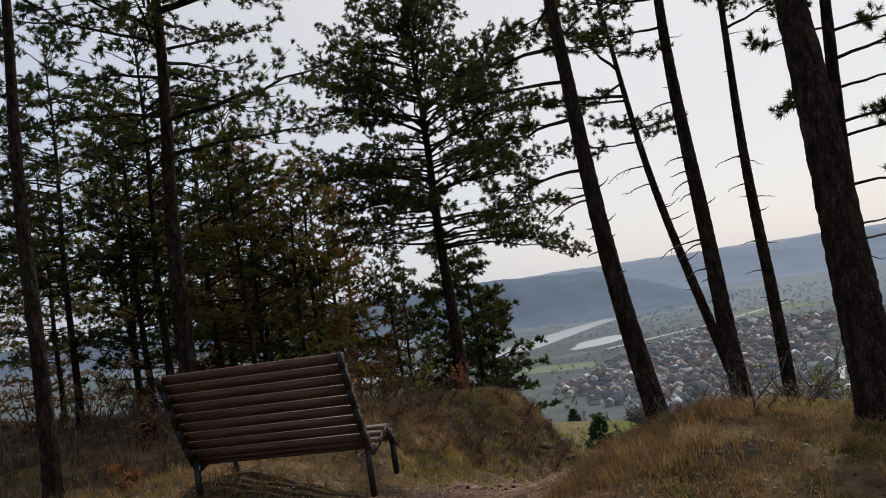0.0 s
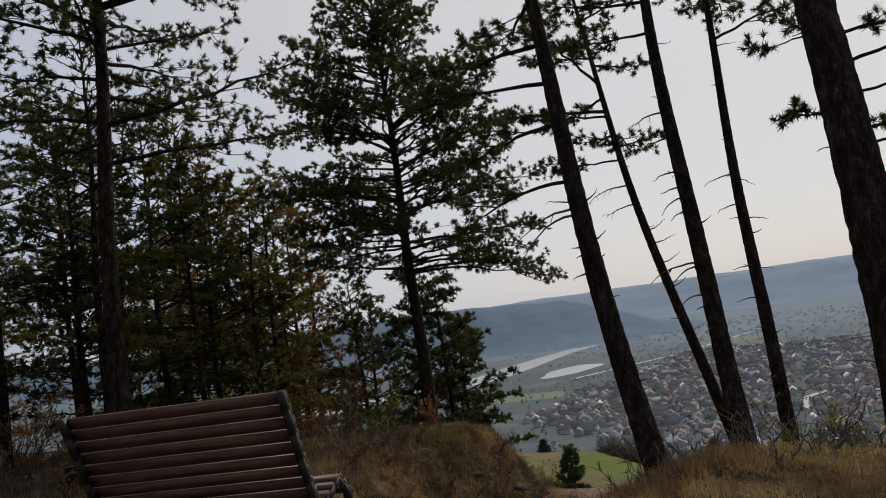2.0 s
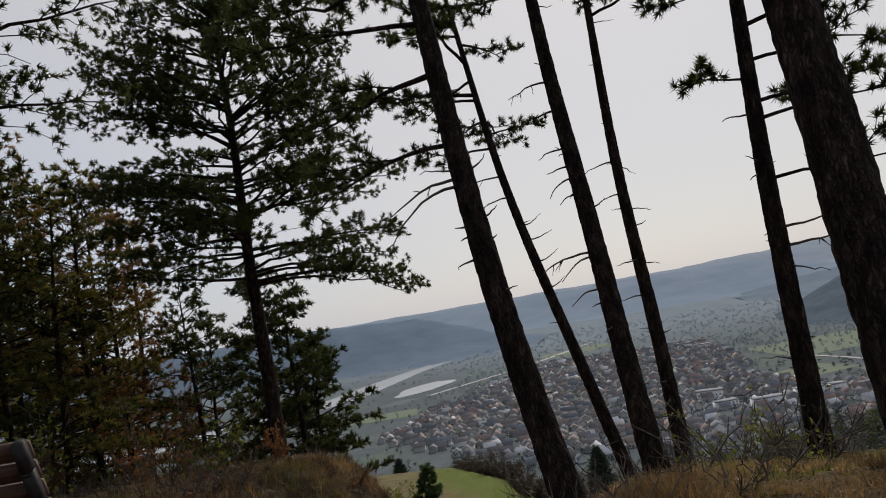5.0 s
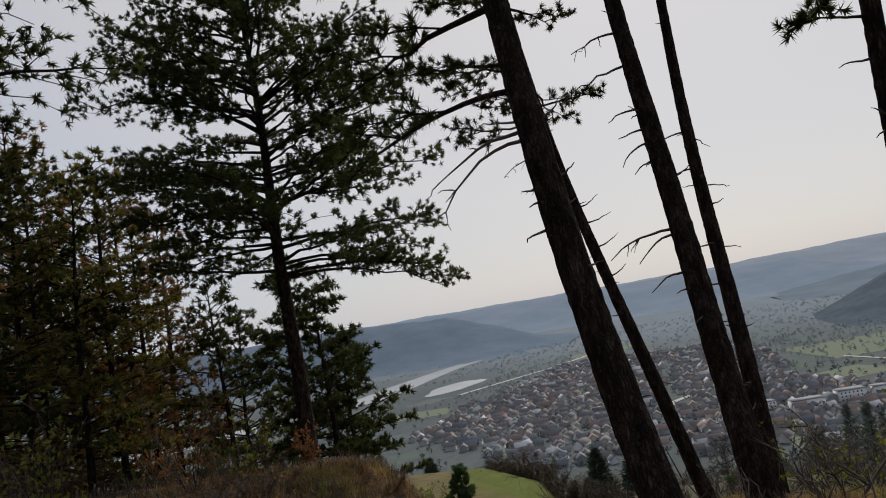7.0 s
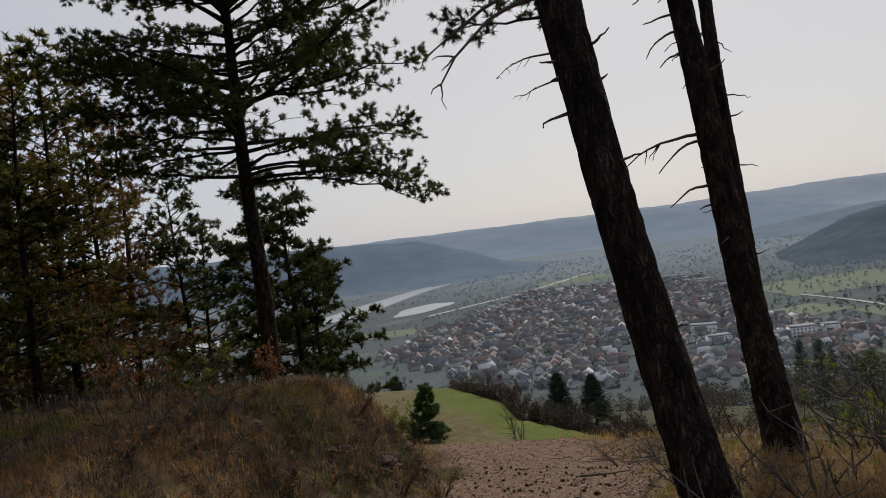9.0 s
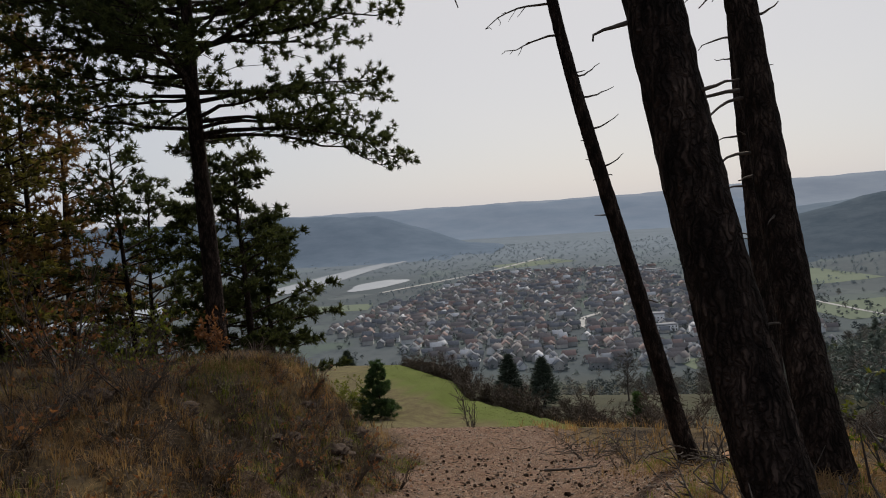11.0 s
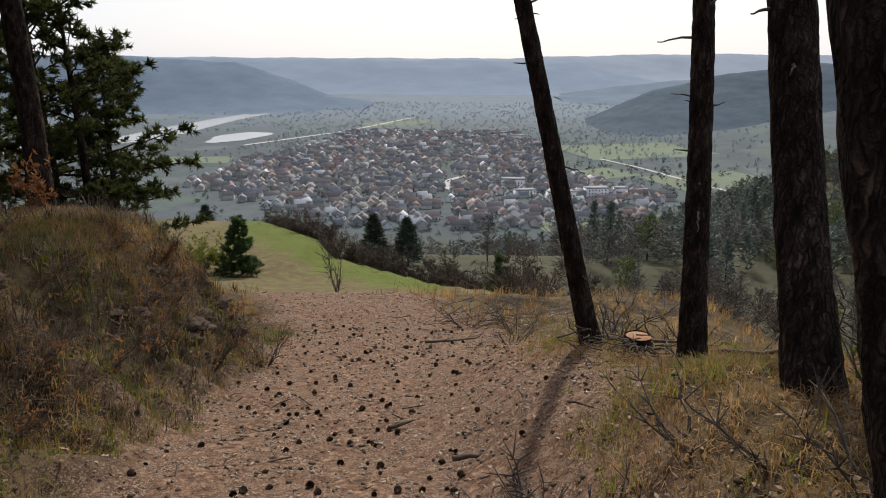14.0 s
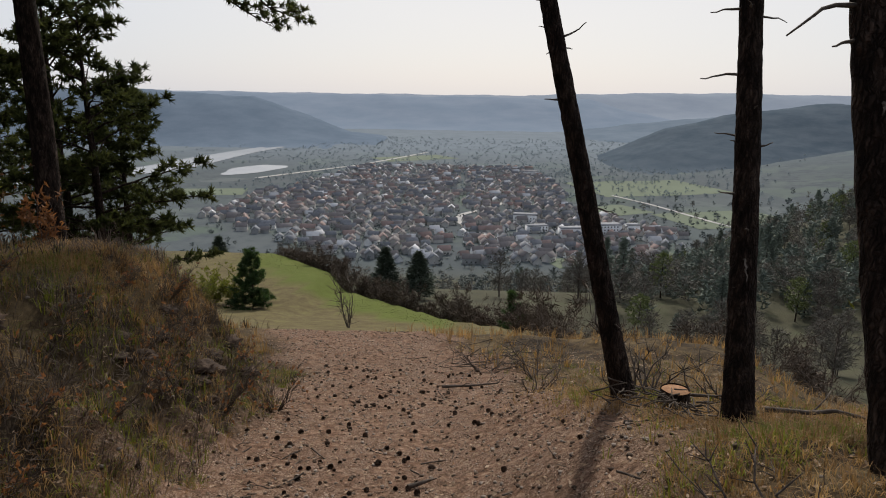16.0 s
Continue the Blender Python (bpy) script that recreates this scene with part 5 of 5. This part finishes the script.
lv = np.stack([c0 - u, c0 - w, c0 + u, c0 + w + np.array([0, 0, 0.004])], 1).reshape(-1, 3)
i = np.arange(n)[:, None] * 4
lg.v, lg.f, lg.n = [lv], [np.concatenate([np.concatenate([i, i + 1, i + 2], 1), np.concatenate([i, i + 2, i + 3], 1)])], len(lv)
tagged(new("leaf_litter", mesh("leaf_litter", lv, lg.f, LEAF)), "brown fallen leaves and bark flakes on the ground", "leaf litter", kind="stuff")
ng = Geo()
sp = scatter(16000, -5, 5, -4.5, 11, lambda x, y, r: r < 0.8)
a = np.random.uniform(0, 6.28, len(sp))
ng.needles(np.column_stack([sp, height(sp[:, 0], sp[:, 1]) + 0.006]), np.stack([np.cos(a), np.sin(a), 0.12 + 0 * a], -1), 0.09, 0.003, 1, 0.08)
tagged(new("needle_litter", mesh("needle_litter", np.concatenate(ng.v), ng.f, RUST)), "fallen brown pine needles", "needle litter", kind="stuff")

for k in range(110):  # fallen twigs
    y = random.uniform(0.8, 9)
    x = float(path_x(y)) + random.uniform(-1.4, 3.6)
    t0 = thing("fallen_twig", on_ground(x, y, 0.012), "thin dry brown twig lying on the ground", "twig", "fallen twigs")
    t0.rotation_euler = (0, 0, random.uniform(0, 6.28))
    g = Geo()
    ln = random.choice((0.12, 0.18, 0.25, 0.45))
    c = curve_to((-ln / 2, 0, 0), (1, 0, -0.12), ln, 0.0, 6, 0.05)
    g.tube(c, np.linspace(0.007, 0.003, 6), 5)
    for _ in range(2):
        g.tube(curve_to(c[random.randint(1, 4)], (0.6, random.choice((-1, 1)), 0.25), ln * 0.3, 0, 4, 0.06), np.linspace(0.004, 0.002, 4), 4)
    g.part("stick", TWIG, t0)
for x, y, ln, turn in ((-0.1, 8.25, 0.65, 5), (-0.4, 4.75, 0.2, 30), (2.4, 4.9, 0.9, -12), (1.7, 5.7, 0.9, -20), (2.2, 3.0, 0.9, 140), (0.1, 3.9, 0.22, 10)):
    t0 = thing("fallen_branch", on_ground(x, y, 0.03), "broken dry branch lying on the ground", "branch", "fallen branches")
    t0.rotation_euler = (0, 0, radians(turn))
    g = Geo()
    c = curve_to((-ln / 2, 0, 0), (1, 0, 0.06), ln, 0.0, 7, 0.03)
    g.tube(c, np.linspace(0.02, 0.008, 7), 7, 0.1)
    for _ in range(3):
        g.tube(curve_to(c[random.randint(2, 6)], (0.7, random.choice((-1, 1)) * 0.7, 0.5), ln * 0.25, 0, 4, 0.06), np.linspace(0.008, 0.003, 4), 4)
    g.part("stick", TWIG, t0)

# ---- stump, brushwood, clods on the bank ----
CUT = surface("cut_wood", [(0.3, (0.22, 0.1, 0.045)), (0.7, (0.4, 0.22, 0.11))], (30, 30, 30), 0.8, 0.3, 80)
st = thing("tree_stump", on_ground(1.5, 5.5), "low tree stump with an orange-brown cut face", "stump")
g = Geo()
g.tube([(0, 0, -0.1), (0, 0, 0.02), (0, 0, 0.1), (0, 0, 0.14)], [0.15, 0.13, 0.112, 0.11], 18, 0.06, cap=False)
g.part("bark", BARK, st)
g = Geo()
g.tube([(0, 0, 0.115), (0, 0, 0.128), (0, 0, 0.133)], [0.107, 0.107, 0.1], 18, 0.02)
g.part("cut_face", CUT, st, "orange-brown sawn face")
st = thing("tree_stump", on_ground(-6.9, 1.6), "grey weathered tree stump in grass beside the wood", "stump")
g = Geo()
g.tube([(0, 0, -0.1), (0, 0, 0.05), (0, 0, 0.25), (0, 0, 0.36)], [0.2, 0.17, 0.15, 0.145], 18, 0.07, cap=False)
g.part("bark", BARK, st)
g = Geo()
g.tube([(0, 0, 0.32), (0, 0, 0.345), (0, 0, 0.35)], [0.143, 0.143, 0.13], 18, 0.02)
g.part("cut_face", TWIG, st, "greyed sawn face")
shrub(on_ground(-4.3, -0.45), 0.4, 0.25, "small rust-red leafed seedling beside the bench", 6, TWIG, 6, RUST, 140, group="", leaf_size=(0.06, 0.03))
for x, y, s in ((0.35, 9.6, 1.0), (1.25, 5.0, 0.45)):
    t0 = thing("brushwood_pile", on_ground(x, y), "heap of pale cut twigs at the edge of the path", "brushwood", "brushwood piles")
    g = Geo()
    for _ in range(90):
        p = np.random.normal(size=3) * np.array([0.4, 0.3, 0.1]) * s + np.array([0, 0, 0.1 * s])
        g.tube(curve_to(p, np.random.normal(size=3) * np.array([1, 1, 0.25]), random.uniform(0.2, 0.6) * s, 0, 4, 0.06), np.linspace(0.007, 0.003, 4), 4)
    g.part("brushwood", TWIG, t0)["kind"] = "stuff"
EARTH = surface("bare_earth", [(0.3, (0.025, 0.017, 0.012)), (0.6, (0.075, 0.049, 0.034)), (0.75, (0.14, 0.1, 0.07))], (8, 8, 8), 0.95, 0.8, 30, 8, 0.25)
BLOCKS = ((-2.95, 7.3, 0.17), (-2.7, 6.9, 0.12), (-2.55, 7.5, 0.11), (-2.9, 7.9, 0.14), (-3.25, 7.1, 0.12), (-2.6, 6.4, 0.13), (-3.0, 6.3, 0.14), (-3.3, 4.6, 0.15), (-3.6, 3.9, 0.15))
for k in range(26):
    y = random.uniform(5.2, 8.4)
    x = float(path_x(y)) - random.uniform(1.5, 2.3)
    size = random.uniform(0.03, 0.1)
    if k < len(BLOCKS):
        x, y, size = BLOCKS[k]
    bm = bmesh.new()
    bmesh.ops.create_icosphere(bm, subdivisions=3, radius=size)
    off0 = random.uniform(0, 50)
    for v in bm.verts:
        v.co = v.co * (1 + 0.7 * noise.noise(v.co * 22 + Vector((off0, 0, 0))) + 0.3 * noise.noise(v.co * 40 + Vector((0, off0, 0))))
        v.co.z *= 0.45
    me2 = bpy.data.meshes.new("earth_clod")
    bm.to_mesh(me2)
    bm.free()
    me2.materials.append(EARTH)
    me2.shade_smooth()
    o = new("earth_clod", me2)
    o.location, o.rotation_euler = on_ground(x, y, 0.0), (0, 0, random.uniform(0, 6.28))
    tagged(o, "rough clod of brown earth broken from the bank", "clod", "clods on the bank")
